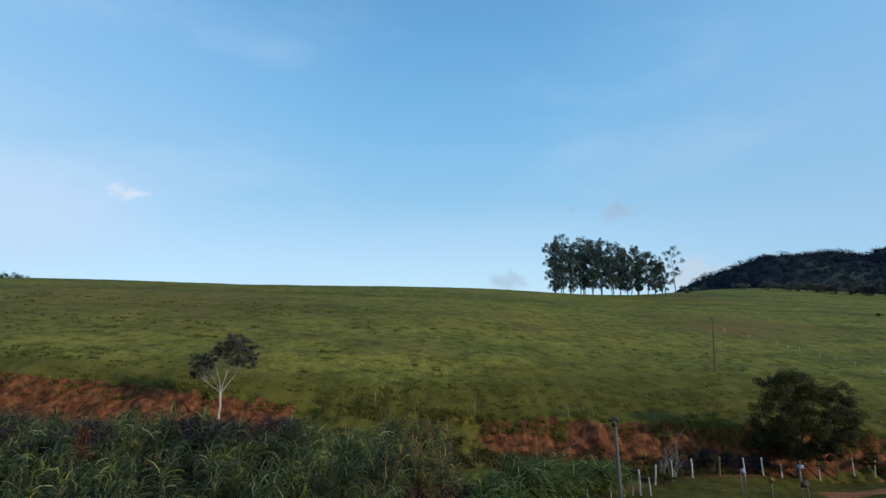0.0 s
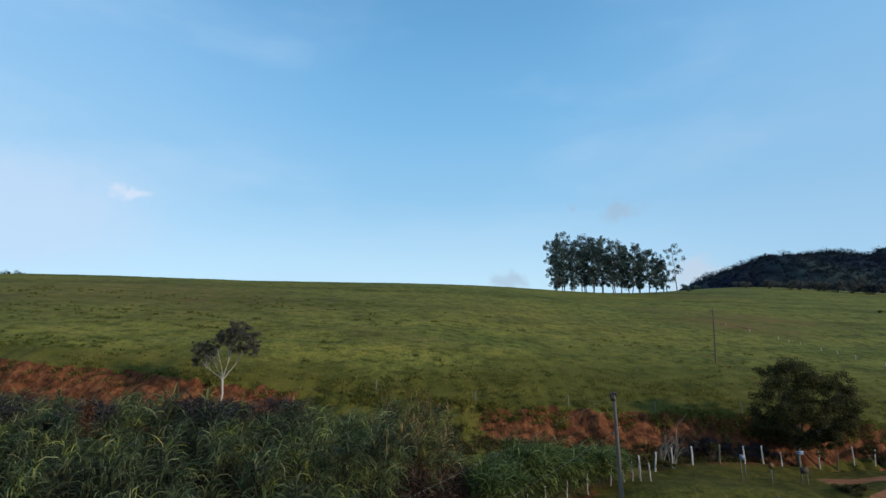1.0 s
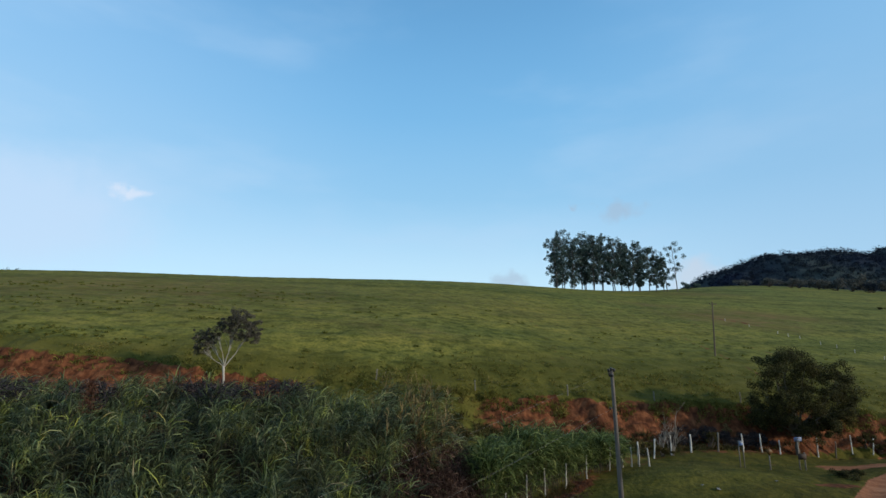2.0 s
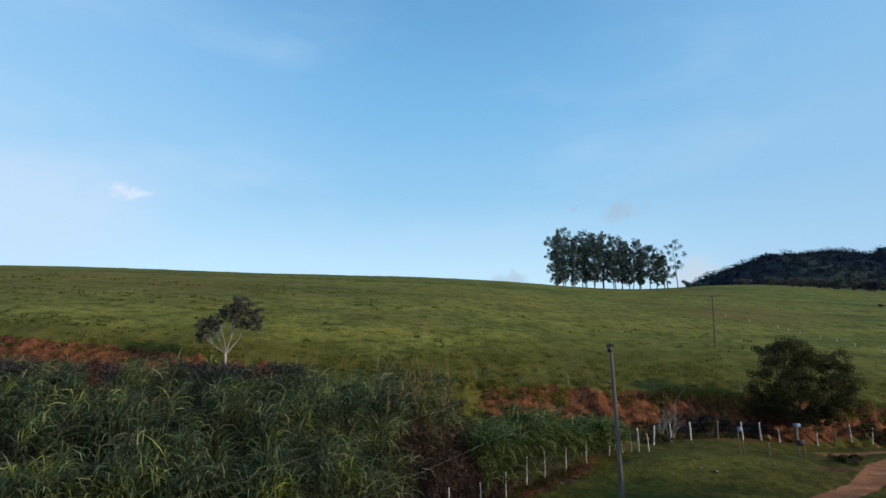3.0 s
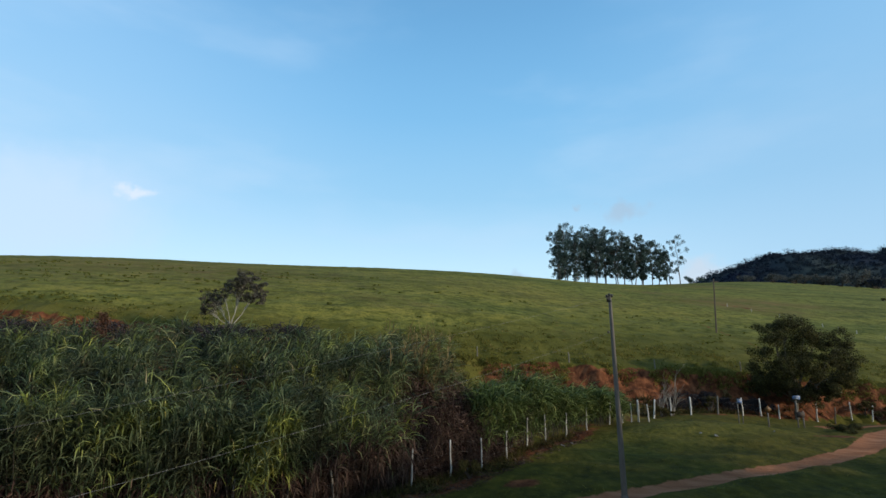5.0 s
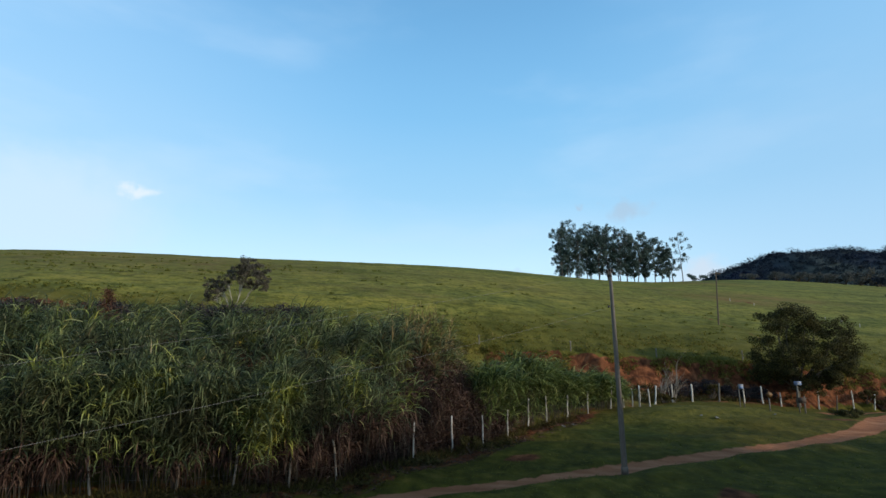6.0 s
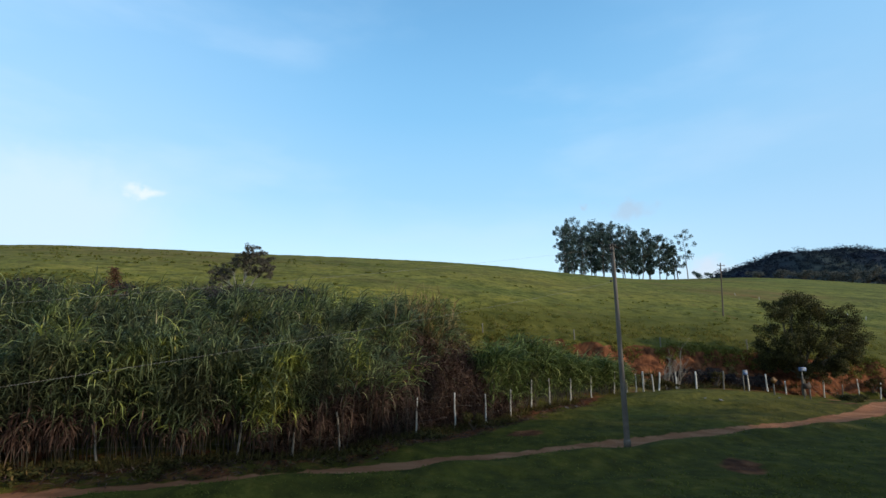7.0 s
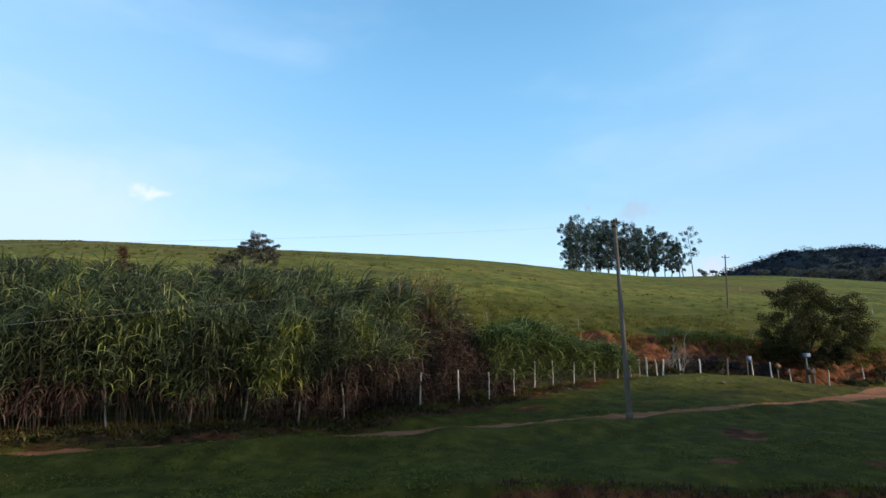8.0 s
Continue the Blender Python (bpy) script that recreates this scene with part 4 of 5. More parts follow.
def eucalyptus(x, y, h, seed, spread=1.6, bare=0.07, density=1.0):
    r = np.random.default_rng(seed)
    z = float(ground_z(x, y)[0])
    ob = empty("eucalyptus_tree", x, y, z - 0.2)
    bm = bmesh.new()
    trunk = bent((0, 0, 0), (r.normal(0, 0.5), r.normal(0, 0.5), h * 0.93), 7, 0.14, r)
    limb(bm, trunk, [0.20 - 0.021 * i for i in range(8)])
    centres, radii = [], []
    n = int(66 * density)
    for i in range(n):
        f = bare + (1.0 - bare) * (i + 0.5) / n
        base = trunk[min(int(f * 7), 6)].lerp(trunk[min(int(f * 7) + 1, 7)], f * 7 - int(f * 7))
        g = (f - bare) / (1 - bare)
        reach = spread * h * 0.118 * (0.70 + 0.30 * math.sin(math.pi * min(1, g * 1.1))) * (1 - max(0, g - 0.86) * 4.0) * r.uniform(0.2, 1.25)
        a = r.uniform(0, 2 * math.pi)
        tip = base + Vector((math.cos(a) * reach, math.sin(a) * reach, reach * r.uniform(0.3, 0.9)))
        limb(bm, bent(base, tip, 2, 0.08, r), [0.055, 0.038, 0.018], 4)
        centres.append(tip)
        radii.append(h * r.uniform(0.026, 0.066))
    part("trunk", bm, M_EUC_BARK, ob, "slender pale trunk with thin limbs")
    v, q = leaf_cloud(centres, radii, 88, 0.25, r, 1.1)
    link_mesh("crown", array_mesh("crown", v, q), M_EUC_LEAF, ob)
    return tagged(ob, "tall slender dark green eucalyptus tree on the ridge", "tree", "row of eucalyptus on the ridge")


for i, (tx, ty, th) in enumerate([(45.5, 203, 21.0), (48.5, 206, 24.5), (52.5, 203, 21.5), (57, 207, 23.5), (61, 204, 22.5), (65.5, 206, 24.0), (69.5, 203, 22.0), (73.5, 207, 20.5),
                                  (77.0, 204, 21.0), (80.5, 206, 17.5), (84.5, 205, 19.0), (88.0, 207, 15.5), (50.5, 211, 22.0), (63.5, 212, 22.0), (75.5, 212, 19.0), (59.0, 210, 20.5), (46.5, 209, 16.0), (54.5, 214, 19.5), (67.5, 213, 20.0), (71.5, 211, 17.0), (79.0, 213, 16.0), (83.0, 211, 14.5), (91.0, 206, 14.0), (61.0, 215, 18.0)]):
    eucalyptus(tx + 1.2, ty, th * 1.03, 100 + i, 1.6, 0.06 if tx < 56 else 0.13)
eucalyptus(97.2, 205, 21.5, 140, 1.55, 0.22, 0.34)
eucalyptus(93.6, 206, 15.0, 141, 1.2, 0.3, 0.3)


def branch_tree(name, x, y, z, seed, fork, tips, bark, leaf, trunk_r, clumps, per, size, label, category, twigs=3, sub=0.9, lift=0.0, slim=1.0):
    """A tree with a short trunk that forks into crooked limbs, each with clumps of leaves at its ends."""
    r = np.random.default_rng(seed)
    ob = empty(name, x, y, z)
    bm = bmesh.new()
    foot = bent((0, 0, -0.8), (0.05, 0, fork), 4, 0.03, r)
    limb(bm, foot, [trunk_r * k for k in (1.35, 1.0, 0.92, 0.88, 0.9)], 9)
    part("trunk", bm, bark, ob)
    centres, radii = [], []
    for tip, rad in tips:
        bm = bmesh.new()
        tip = Vector(tip)
        path = [Vector(foot[-1]) + (tip - Vector(foot[-1])) * f + Vector((r.normal(0, 0.13), r.normal(0, 0.13), 0.35 * math.sin(math.pi * f) * (-0.6 if tip.z > fork + 3 else 0.8))) for f in (0, 0.3, 0.6, 0.85, 1.0)]
        limb(bm, path, [trunk_r * k * slim for k in (0.62, 0.46, 0.32, 0.2, 0.1)], 6)
        for t in range(twigs):
            a = path[2].lerp(path[3], r.random())
            e = tip + Vector(r.normal(0, rad * sub, 3))
            limb(bm, bent(a, e, 3, 0.05, r), [trunk_r * k for k in (0.22, 0.15, 0.1, 0.05)], 4)
            centres.append(e)
            radii.append(rad * r.uniform(0.35, 0.6))
        part("branch", bm, bark, ob)
        for c in range(clumps):
            centres.append(tip + Vector((r.normal(0, rad * 0.55), r.normal(0, rad * 0.55), r.normal(0, rad * 0.4) + lift)))
            radii.append(rad * r.uniform(0.28, 0.58))
    v, q = leaf_cloud(centres, radii, per, size, r, 0.75)
    link_mesh("crown", array_mesh("crown", v, q), leaf, ob)
    return tagged(ob, label, category)


def pale_tree(x, y, z):
    """A small tree: pale trunk, a few rising limbs that fan into fine twigs, and a lopsided crown in two lobes."""
    r = np.random.default_rng(5)
    ob = empty("pale_trunk_tree", x, y, z)
    fork = Vector((0.04, 0, 2.05))
    bm = bmesh.new()
    limb(bm, bent((0, 0, -0.8), tuple(fork), 5, 0.03, r), [0.13, 0.100, 0.088, 0.084, 0.084, 0.092], 10)
    part("trunk", bm, M_PALE_BARK, ob)
    # lobes of the crown: centre above the fork, half widths, number of clumps
    lobes = [((1.12, 0.0, 3.30), (1.50, 1.25, 1.10), 124), ((-1.60, 0.0, 2.0), (1.05, 0.85, 0.80), 60), ((-0.1, 0.1, 3.3), (0.80, 0.7, 0.70), 24),
             ((2.15, 0.0, 2.3), (0.65, 0.6, 0.65), 28), ((-2.2, 0.1, 1.2), (0.45, 0.4, 0.40), 12), ((-0.6, 0.0, 2.7), (0.75, 0.5, 0.50), 16), ((1.0, 0.2, 2.2), (0.8, 0.6, 0.4), 14)]
    centres, radii = [], []
    for c, half, n in lobes:
        for k in range(n):
            d = Vector(r.normal(0, 1, 3)).normalized() * (r.random() ** 0.45) + Vector(r.normal(0, 0.20, 3))
            centres.append(fork + Vector((c[0] + d.x * half[0], c[1] + d.y * half[1], c[2] + d.z * half[2])))
            radii.append(r.uniform(0.11, 0.30))
    # rising limbs, each with fine branches that reach into the leaves
    for end, rad in (((1.75, 0.1, 2.5), 0.044), ((0.75, -0.2, 2.9), 0.036), ((0.25, 0.3, 2.5), 0.030), ((-0.5, -0.3, 2.3), 0.028), ((-1.15, 0.1, 1.85), 0.038), ((-1.5, -0.2, 1.1), 0.026)):
        end = fork + Vector(end)
        mid = fork.lerp(end, 0.45) + Vector((r.normal(0, 0.06), r.normal(0, 0.06), -0.14))
        path = [fork + Vector((0, 0, -0.12)), fork.lerp(mid, 0.5) + Vector((r.normal(0, 0.03), 0, 0.02)), mid, mid.lerp(end, 0.5) + Vector((r.normal(0, 0.07), r.normal(0, 0.07), 0.04)), end]
        bm = bmesh.new()
        limb(bm, path, [rad, rad * 0.9, rad * 0.75, rad * 0.6, rad * 0.4], 7)
        near = sorted(centres, key=lambda p: (p - end).length)
        for k in range(13):
            a = path[2].lerp(path[4], r.random())
            limb(bm, bent(a, near[int(r.integers(0, 34))], 4, 0.07, r), [rad * 0.42, rad * 0.34, rad * 0.26, rad * 0.18, rad * 0.1], 4)
        part("branch", bm, M_PALE_BARK, ob)
    v, q = leaf_cloud(centres, radii, 105, 0.045, r, 0.8)
    link_mesh("crown", array_mesh("crown", v, q), M_PALE_LEAF, ob)
    return tagged(ob, "small spreading tree with pale forked trunk and sparse greyish leaves", "tree")


pale_tree(-17.3, 39.5, float(ground_z(-17.3, 39.5)[0]) + 0.35)
branch_tree("broad_dark_tree", 30.8, 45.2, -0.35, 8, 1.1,
            [((-2.7, -0.4, 3.4), 1.2), ((-2.3, 0.2, 4.8), 1.25), ((-1.6, -0.6, 6.8), 1.4), ((0.0, 0.2, 7.7), 1.4), ((1.1, -0.5, 6.9), 1.35), ((2.5, 0.2, 6.4), 1.3), ((3.9, -0.3, 5.8), 1.25),
             ((5.1, 0.2, 4.7), 1.2), ((3.4, -1.0, 3.4), 1.2), ((1.4, -1.3, 4.2), 1.3), ((-0.6, -1.4, 4.2), 1.3), ((-1.6, -1.0, 2.6), 1.0), ((2.0, -1.4, 2.5), 1.0), ((0.2, 0.8, 5.4), 1.4), ((-2.0, 0.9, 2.2), 1.0), ((3.6, 0.9, 2.2), 1.0), ((0.9, 1.2, 2.0), 1.1), ((0.6, -1.5, 1.9), 0.9)],
            M_TREE_LIMB, M_DARK_LEAF, 0.17, 13, 280, 0.07, "broad dense dark green tree at the foot of the bank", "tree", 3, 0.5)


def bare_sapling(x, y, h, seed):
    r = np.random.default_rng(seed)
    ob = empty("bare_sapling", x, y, float(ground_z(x, y)[0]) - 0.1)
    for k in range(6):
        bm = bmesh.new()
        lean = Vector((r.normal(0, 0.35), r.normal(0, 0.2), 1)) if k else Vector((0.14, 0, 1))
        hh = h * (1 if k == 0 else r.uniform(0.4, 0.7))
        stem = bent((r.normal(0, 0.05), r.normal(0, 0.05), 0), lean * hh, 4, 0.04, r)
        limb(bm, stem, [0.028, 0.023, 0.018, 0.012, 0.006], 5)
        for j in range(9):
            a = stem[2].lerp(stem[4], r.random())
            limb(bm, bent(a, a + Vector((r.normal(0, 0.3), r.normal(0, 0.2), r.uniform(0.3, 0.7))) * (h / 2.4), 2, 0.02, r), [0.011, 0.009, 0.005], 3)
        part("stem", bm, M_TWIG, ob)
    return tagged(ob, "leafless pale sapling with thin twigs behind the fence", "tree")


bare_sapling(17.9, 40.6, 3.3, 31)
bare_sapling(17.2, 40.9, 2.8, 33)


# ---------------------------------------------------------------- far hill and its woods
far_crest = curve_of([(200, 30), (400, 76), (496, 110), (574, 148), (650, 171), (719, 181), (790, 181), (860, 174), (900, 186), (940, 200), (1100, 225), (1500, 200), (2200, 120)])


def far_hill_z(x, y):
    crest = far_crest(x) + 4 * np.sin(x * 0.05)
    return crest * np.where(y < 1000, np.exp(-((y - 1000) / 260) ** 2), np.exp(-((y - 1000) / 400) ** 2))


def canopy(x, y, cell, seed):
    """Rounded tree tops packed over the slope: height of the highest dome at each place."""
    best = np.zeros_like(x)
    ix, iy = np.floor(x / cell), np.floor(y / cell)
    for dx in (-1, 0, 1):
        for dy in (-1, 0, 1):
            a, b = ix + dx, iy + dy
            cx, cy = (a + lattice(a, b, seed)) * cell, (b + lattice(a, b, seed + 1)) * cell
            r = cell * (0.55 + 0.45 * lattice(a, b, seed + 2))
            best = np.maximum(best, (0.6 + 0.6 * lattice(a, b, seed + 3)) * r * np.sqrt(np.clip(1 - ((x - cx) ** 2 + (y - cy) ** 2) / r ** 2, 0, 1)))
    return best


def build_far_hill():
    xs = np.concatenate([np.linspace(330, 1150, 330, endpoint=False), np.linspace(1150, 2300, 40)])
    ys = np.concatenate([np.linspace(560, 720, 16, endpoint=False), np.linspace(720, 1030, 105, endpoint=False), np.linspace(1030, 1700, 20)])
    gx, gy = np.meshgrid(xs, ys)
    x, y = gx.ravel(), gy.ravel()
    z = far_hill_z(x, y) - 13.5 + canopy(x, y, 13.0, 5) * 0.5
    nx, ny = len(xs), len(ys)
    i = (np.arange(ny - 1)[:, None] * nx + np.arange(nx - 1)[None, :]).ravel()
    me = array_mesh("backdrop_hill", np.stack([x, y, z], 1), np.stack([i, i + 1, i + nx + 1, i + nx], 1), True)
    tagged(link_mesh("backdrop_hill", me, M_HAZED_FOREST), "dark wooded hill in the distance", "hill", kind="structure")
    r = np.random.default_rng(77)
    n = 3800
    x, y = r.uniform(380, 1250, n), r.uniform(740, 1040, n)
    zz = far_hill_z(x, y)
    keep = zz > 30
    x, y, zz = x[keep], y[keep], zz[keep]
    s = 2.6 + 8.5 * r.random(len(x)) ** 2.2
    c = np.stack([x, y, zz - 9.0 + s * 0.55], 1)
    v, q = leaf_cloud(c, s, 30, 1.5, r, 0.8)
    tagged(link_mesh("far_woods", array_mesh("far_woods", v, q), M_HAZED_FOREST), "dark woodland covering the distant hill", "woods", kind="stuff")


build_far_hill()


# ---------------------------------------------------------------- poles and wires
def ring_solid(bm, profile, sides=14, cx=0.0, cy=0.0):
    """A turned solid from (radius, height) pairs."""
    rings = [[bm.verts.new((cx + math.cos(k * 2 * math.pi / sides) * r, cy + math.sin(k * 2 * math.pi / sides) * r, z)) for k in range(sides)] for r, z in profile]
    for a, b in zip(rings, rings[1:]):
        for k in range(sides):
            bm.faces.new((a[k], a[(k + 1) % sides], b[(k + 1) % sides], b[k]))
    bm.faces.new(rings[-1])
    bm.faces.new(list(reversed(rings[0])))


def box(bm, x0, x1, y0, y1, z0, z1, bevel=0.0):
    v = [bm.verts.new((x, y, z)) for z in (z0, z1) for y in (y0, y1) for x in (x0, x1)]
    fs = [bm.faces.new([v[i] for i in q]) for q in ((0, 2, 3, 1), (4, 5, 7, 6), (0, 1, 5, 4), (2, 6, 7, 3), (0, 4, 6, 2), (1, 3, 7, 5))]
    if bevel:
        es = list({e for f in fs for e in f.edges})
        bmesh.ops.bevel(bm, geom=es, offset=bevel, segments=2, affect='EDGES')


def concrete_pole(x, y):
    ob = empty("utility_pole", x, y, float(ground_z(x, y)[0]))
    ob.rotation_euler = (0, radians(-1.2), 0)
    bm = bmesh.new()
    ring_solid(bm, [(0.112, -0.6), (0.112, 0.0), (0.107, 1.2), (0.100, 2.4), (0.084, 5.0), (0.064, 7.75), (0.062, 7.96), (0.04, 8.0)], 18)
    part("shaft", bm, M_CONCRETE, ob, "tapered weathered concrete shaft")
    bm = bmesh.new()
    ring_solid(bm, [(0.135, -0.05), (0.137, 0.22), (0.122, 0.30)], 16)
    part("footing", bm, M_CONCRETE, ob)
    bm = bmesh.new()
    ring_solid(bm, [(0.066, 7.72), (0.071, 7.74), (0.071, 7.79), (0.066, 7.81)], 16)
    part("band", bm, M_DARK, ob)
    bm = bmesh.new()
    box(bm, -0.13, -0.07, -0.04, 0.04, 7.72, 7.98, 0.008)
    part("rack", bm, M_DARK, ob)
    for px, pz in ((-0.12, 7.97), (0.08, 7.98), (-0.02, 8.02)):
        bm = bmesh.new()
        ring_solid(bm, [(0.03, pz - 0.07), (0.065, pz - 0.05), (0.045, pz), (0.065, pz + 0.04), (0.03, pz + 0.06)], 10, px, -0.02)
        part("insulator", bm, M_DARK, ob, "dark porcelain insulator")
    bm = bmesh.new()
    ring_solid(bm, [(0.02, 6.45), (0.042, 6.47), (0.032, 6.5), (0.042, 6.53), (0.02, 6.55)], 10, -0.17, -0.02)
    part("insulator", bm, M_DARK, ob)
    bm = bmesh.new()
    box(bm, -0.17, -0.10, -0.03, 0.0, 6.47, 6.53, 0.005)
    part("bracket", bm, M_GALV, ob)
    return tagged(ob, "round weathered concrete utility pole beside the dirt track", "pole")


def wooden_pole(x, y):
    ob = empty("utility_pole", x, y, float(ground_z(x, y)[0]))
    ob.rotation_euler = (0, radians(2.0), 0)
    bm = bmesh.new()
    ring_solid(bm, [(0.10, -0.6), (0.10, 0.0), (0.085, 3.5), (0.068, 6.9), (0.04, 6.96)], 12)
    part("shaft", bm, M_POLE_WOOD, ob)
    bm = bmesh.new()
    box(bm, -0.48, 0.48, -0.15, -0.08, 6.55, 6.63, 0.01)
    part("crossarm", bm, M_POLE_WOOD, ob)
    for px in (-0.42, 0.42):
        bm = bmesh.new()
        ring_solid(bm, [(0.02, 6.6), (0.02, 6.66), (0.045, 6.68), (0.035, 6.75), (0.02, 6.78)], 8, px, -0.12)
        part("insulator", bm, M_DARK, ob)
    return tagged(ob, "grey wooden utility pole with a crossarm on the pasture", "pole")


def wire(a, b, sag, r=0.008):
    bm = bmesh.new()
    a, b = Vector(a), Vector(b)
    pts = [a.lerp(b, i / 40) - Vector((0, 0, 4 * sag * (i / 40) * (1 - i / 40))) for i in range(41)]
    limb(bm, pts, [r] * 41, 6)
    return tagged(part("power_line_wire", bm, M_LINE), "thin grey overhead wire strung from the concrete pole", "wire", "overhead wires")


concrete_pole(6.95, 20.3)
wooden_pole(34.75, 64.4)
wire((6.62, 20.28, 7.93), (-19.0, -2.0, 2.86), 0.35, 0.0017)
wire((6.62, 20.28, 6.5), (-19.0, -2.0, 1.72), 0.46, 0.0021)


# ---------------------------------------------------------------- fences
def post_mesh(name, h, r, seed, crook=0.011):
    rr = np.random.default_rng(seed)
    bm = bmesh.new()
    pts = [Vector((rr.normal(0, crook) * (i > 0), rr.normal(0, crook) * (i > 0), -0.35 + (h + 0.35) * i / 5)) for i in range(6)]
    limb(bm, pts, [r * 1.08, r * 1.05, r, r * 0.97, r * 0.93, r * 0.86], 8)
    me = bpy.data.meshes.new(name)
    bm.to_mesh(me)
    bm.free()
    me.polygons.foreach_set("use_smooth", [True] * len(me.polygons))
    return me


def run_fence(name, spots, hs, r, mats, label, strands=3, seed=1, wires=True):
    rr = np.random.default_rng(seed)
    x0, y0 = spots[0]
    ob = empty(name, x0, y0, 0)
    tops = []
    for i, (x, y) in enumerate(spots):
        z = float(ground_z(x, y)[0])
        h = hs * rr.uniform(0.93, 1.07)
        p = new("post", post_mesh("post", h, r * rr.uniform(0.85, 1.15), seed * 100 + i))
        p.data.materials.append(mats[i % len(mats)])
        p.parent = ob
        p.location = (x - x0, y - y0, z)
        p.rotation_euler = (rr.normal(0, 0.03), rr.normal(-0.05, 0.035), rr.uniform(0, 6))
        tops.append((x - x0, y - y0, z, h))
    if wires:
        for s in range(strands):
            bm = bmesh.new()
            pts = [Vector((x, y, z + h * (0.92 - 0.28 * s))) for x, y, z, h in tops]
            limb(bm, pts, [0.002] * len(pts), 4)
            part("wire", bm, M_WIRE, ob)
    return tagged(ob, label, "fence")


left_x = [-26, -23.2, -20.4, -17.2, -14.3, -11.3, -8.9, -7.2, -5.5, -4.0, -1.40, 0.25, 1.75, 3.15, 4.5, 5.85, 7.45, 9.2, 11.2]
run_fence("wire_fence", [(x, float(fence_y(x)) - (0.10 if x < -2.5 else 0.0)) for x in left_x], 1.52, 0.040, [M_WOOD] * 10 + [M_POST] * 9, "wire fence of slim pale posts in front of the tall grass", seed=2)
run_fence("wire_fence", [(12.5, 36.4), (12.8, 37.4), (13.1, 36.3), (13.6, 36.2), (14.3, 36.2)], 1.3, 0.045, [M_POST], "cluster of weathered posts at the fence corner", seed=3, strands=2)
right_x = [14.2, 16.2, 18.2, 20.1, 22.6, 25.0, 26.9, 28.8, 32.7, 34.6, 36.4, 38.6, 41, 43.5, 46]
run_fence("wire_fence", [(x, float(fence_y(x))) for x in right_x], 1.45, 0.056, [M_WHITEWASH, M_WHITEWASH, M_WHITEWASH, M_WHITEWASH, M_WOOD], "wire fence of whitewashed wooden posts below the bank", seed=4)
hill_y = [96.7, 92, 87, 85.3, 83.5, 80.5, 78.3, 76, 72.5, 69]
run_fence("wire_fence", [(54.7 + (96.7 - y) * 0.36, y) for y in hill_y], 0.5, 0.05, [M_POST], "far wire fence of pale posts across the pasture", seed=5, wires=False)
brow_x = [-6, 2.85, 11.5, 19.9, 28.5, 37]
run_fence("wire_fence", [(x, float(brow_y(x)) + 0.4) for x in brow_x], 1.0, 0.05, [M_WOOD], "old fence of grey posts along the top of the bank", seed=6)


# ---------------------------------------------------------------- signs beside the lane
M_SIGN_WHITE = mat_surface("faded_white_board", [(0.3, (0.1575, 0.1750, 0.2091)), (0.7, (0.2363, 0.2604, 0.3016))], 4.0, 0.6)
M_SIGN_BLUE = mat_surface("faded_blue_paint", [(0.3, (0.0800, 0.1360, 0.2890)), (0.7, (0.1600, 0.2320, 0.3910))], 4.0, 0.6)
M_SIGN_YELLOW = mat_surface("weathered_yellow_paint", [(0.3, (0.0780, 0.0357, 0.0090)), (0.7, (0.1365, 0.0688, 0.0180))], 4.0, 0.6)
M_SIGN_DARK = mat_surface("dark_brown_board", [(0.3, (0.03, 0.022, 0.018)), (0.7, (0.07, 0.05, 0.04))], 4.0, 0.8)


def sign_post(ob, x, h, material, r=0.035):
    bm = bmesh.new()
    box(bm, x - r, x + r, -r, r, -0.3, h, 0.006)
    part("post", bm, material, ob)


def two_post_sign(x, y):
    ob = empty("roadside_sign", x, y, float(ground_z(x, y)[0]))
    for px in (-0.15, 0.15):
        sign_post(ob, px, 1.85, M_WOOD, 0.028)
    bm = bmesh.new()
    box(bm, -0.17, 0.17, -0.055, -0.032, 1.50, 1.86, 0.006)
    board = part("board", bm, M_SIGN_WHITE, ob, "faded white board")
    bm = bmesh.new()
    box(bm, -0.14, 0.14, -0.062, -0.056, 1.53, 1.70)
    part("panel", bm, M_SIGN_BLUE, board, "faded blue panel")
    return tagged(ob, "small white and blue sign on two pale posts", "sign")


def diamond_sign(x, y):
    ob = empty("warning_sign", x, y, float(ground_z(x, y)[0]))
    sign_post(ob, 0, 1.35, M_WOOD)
    bm = bmesh.new()
    box(bm, -0.19, 0.19, -0.012, 0.012, -0.19, 0.19, 0.005)
    bmesh.ops.rotate(bm, verts=bm.verts, cent=(0, 0, 0), matrix=Matrix.Rotation(radians(45), 3, 'Y'))
    bmesh.ops.translate(bm, verts=bm.verts, vec=(0, -0.05, 1.25))
    part("board", bm, M_SIGN_YELLOW, ob, "weathered yellow diamond board")
    return tagged(ob, "weathered yellow diamond sign on a wooden post", "sign")


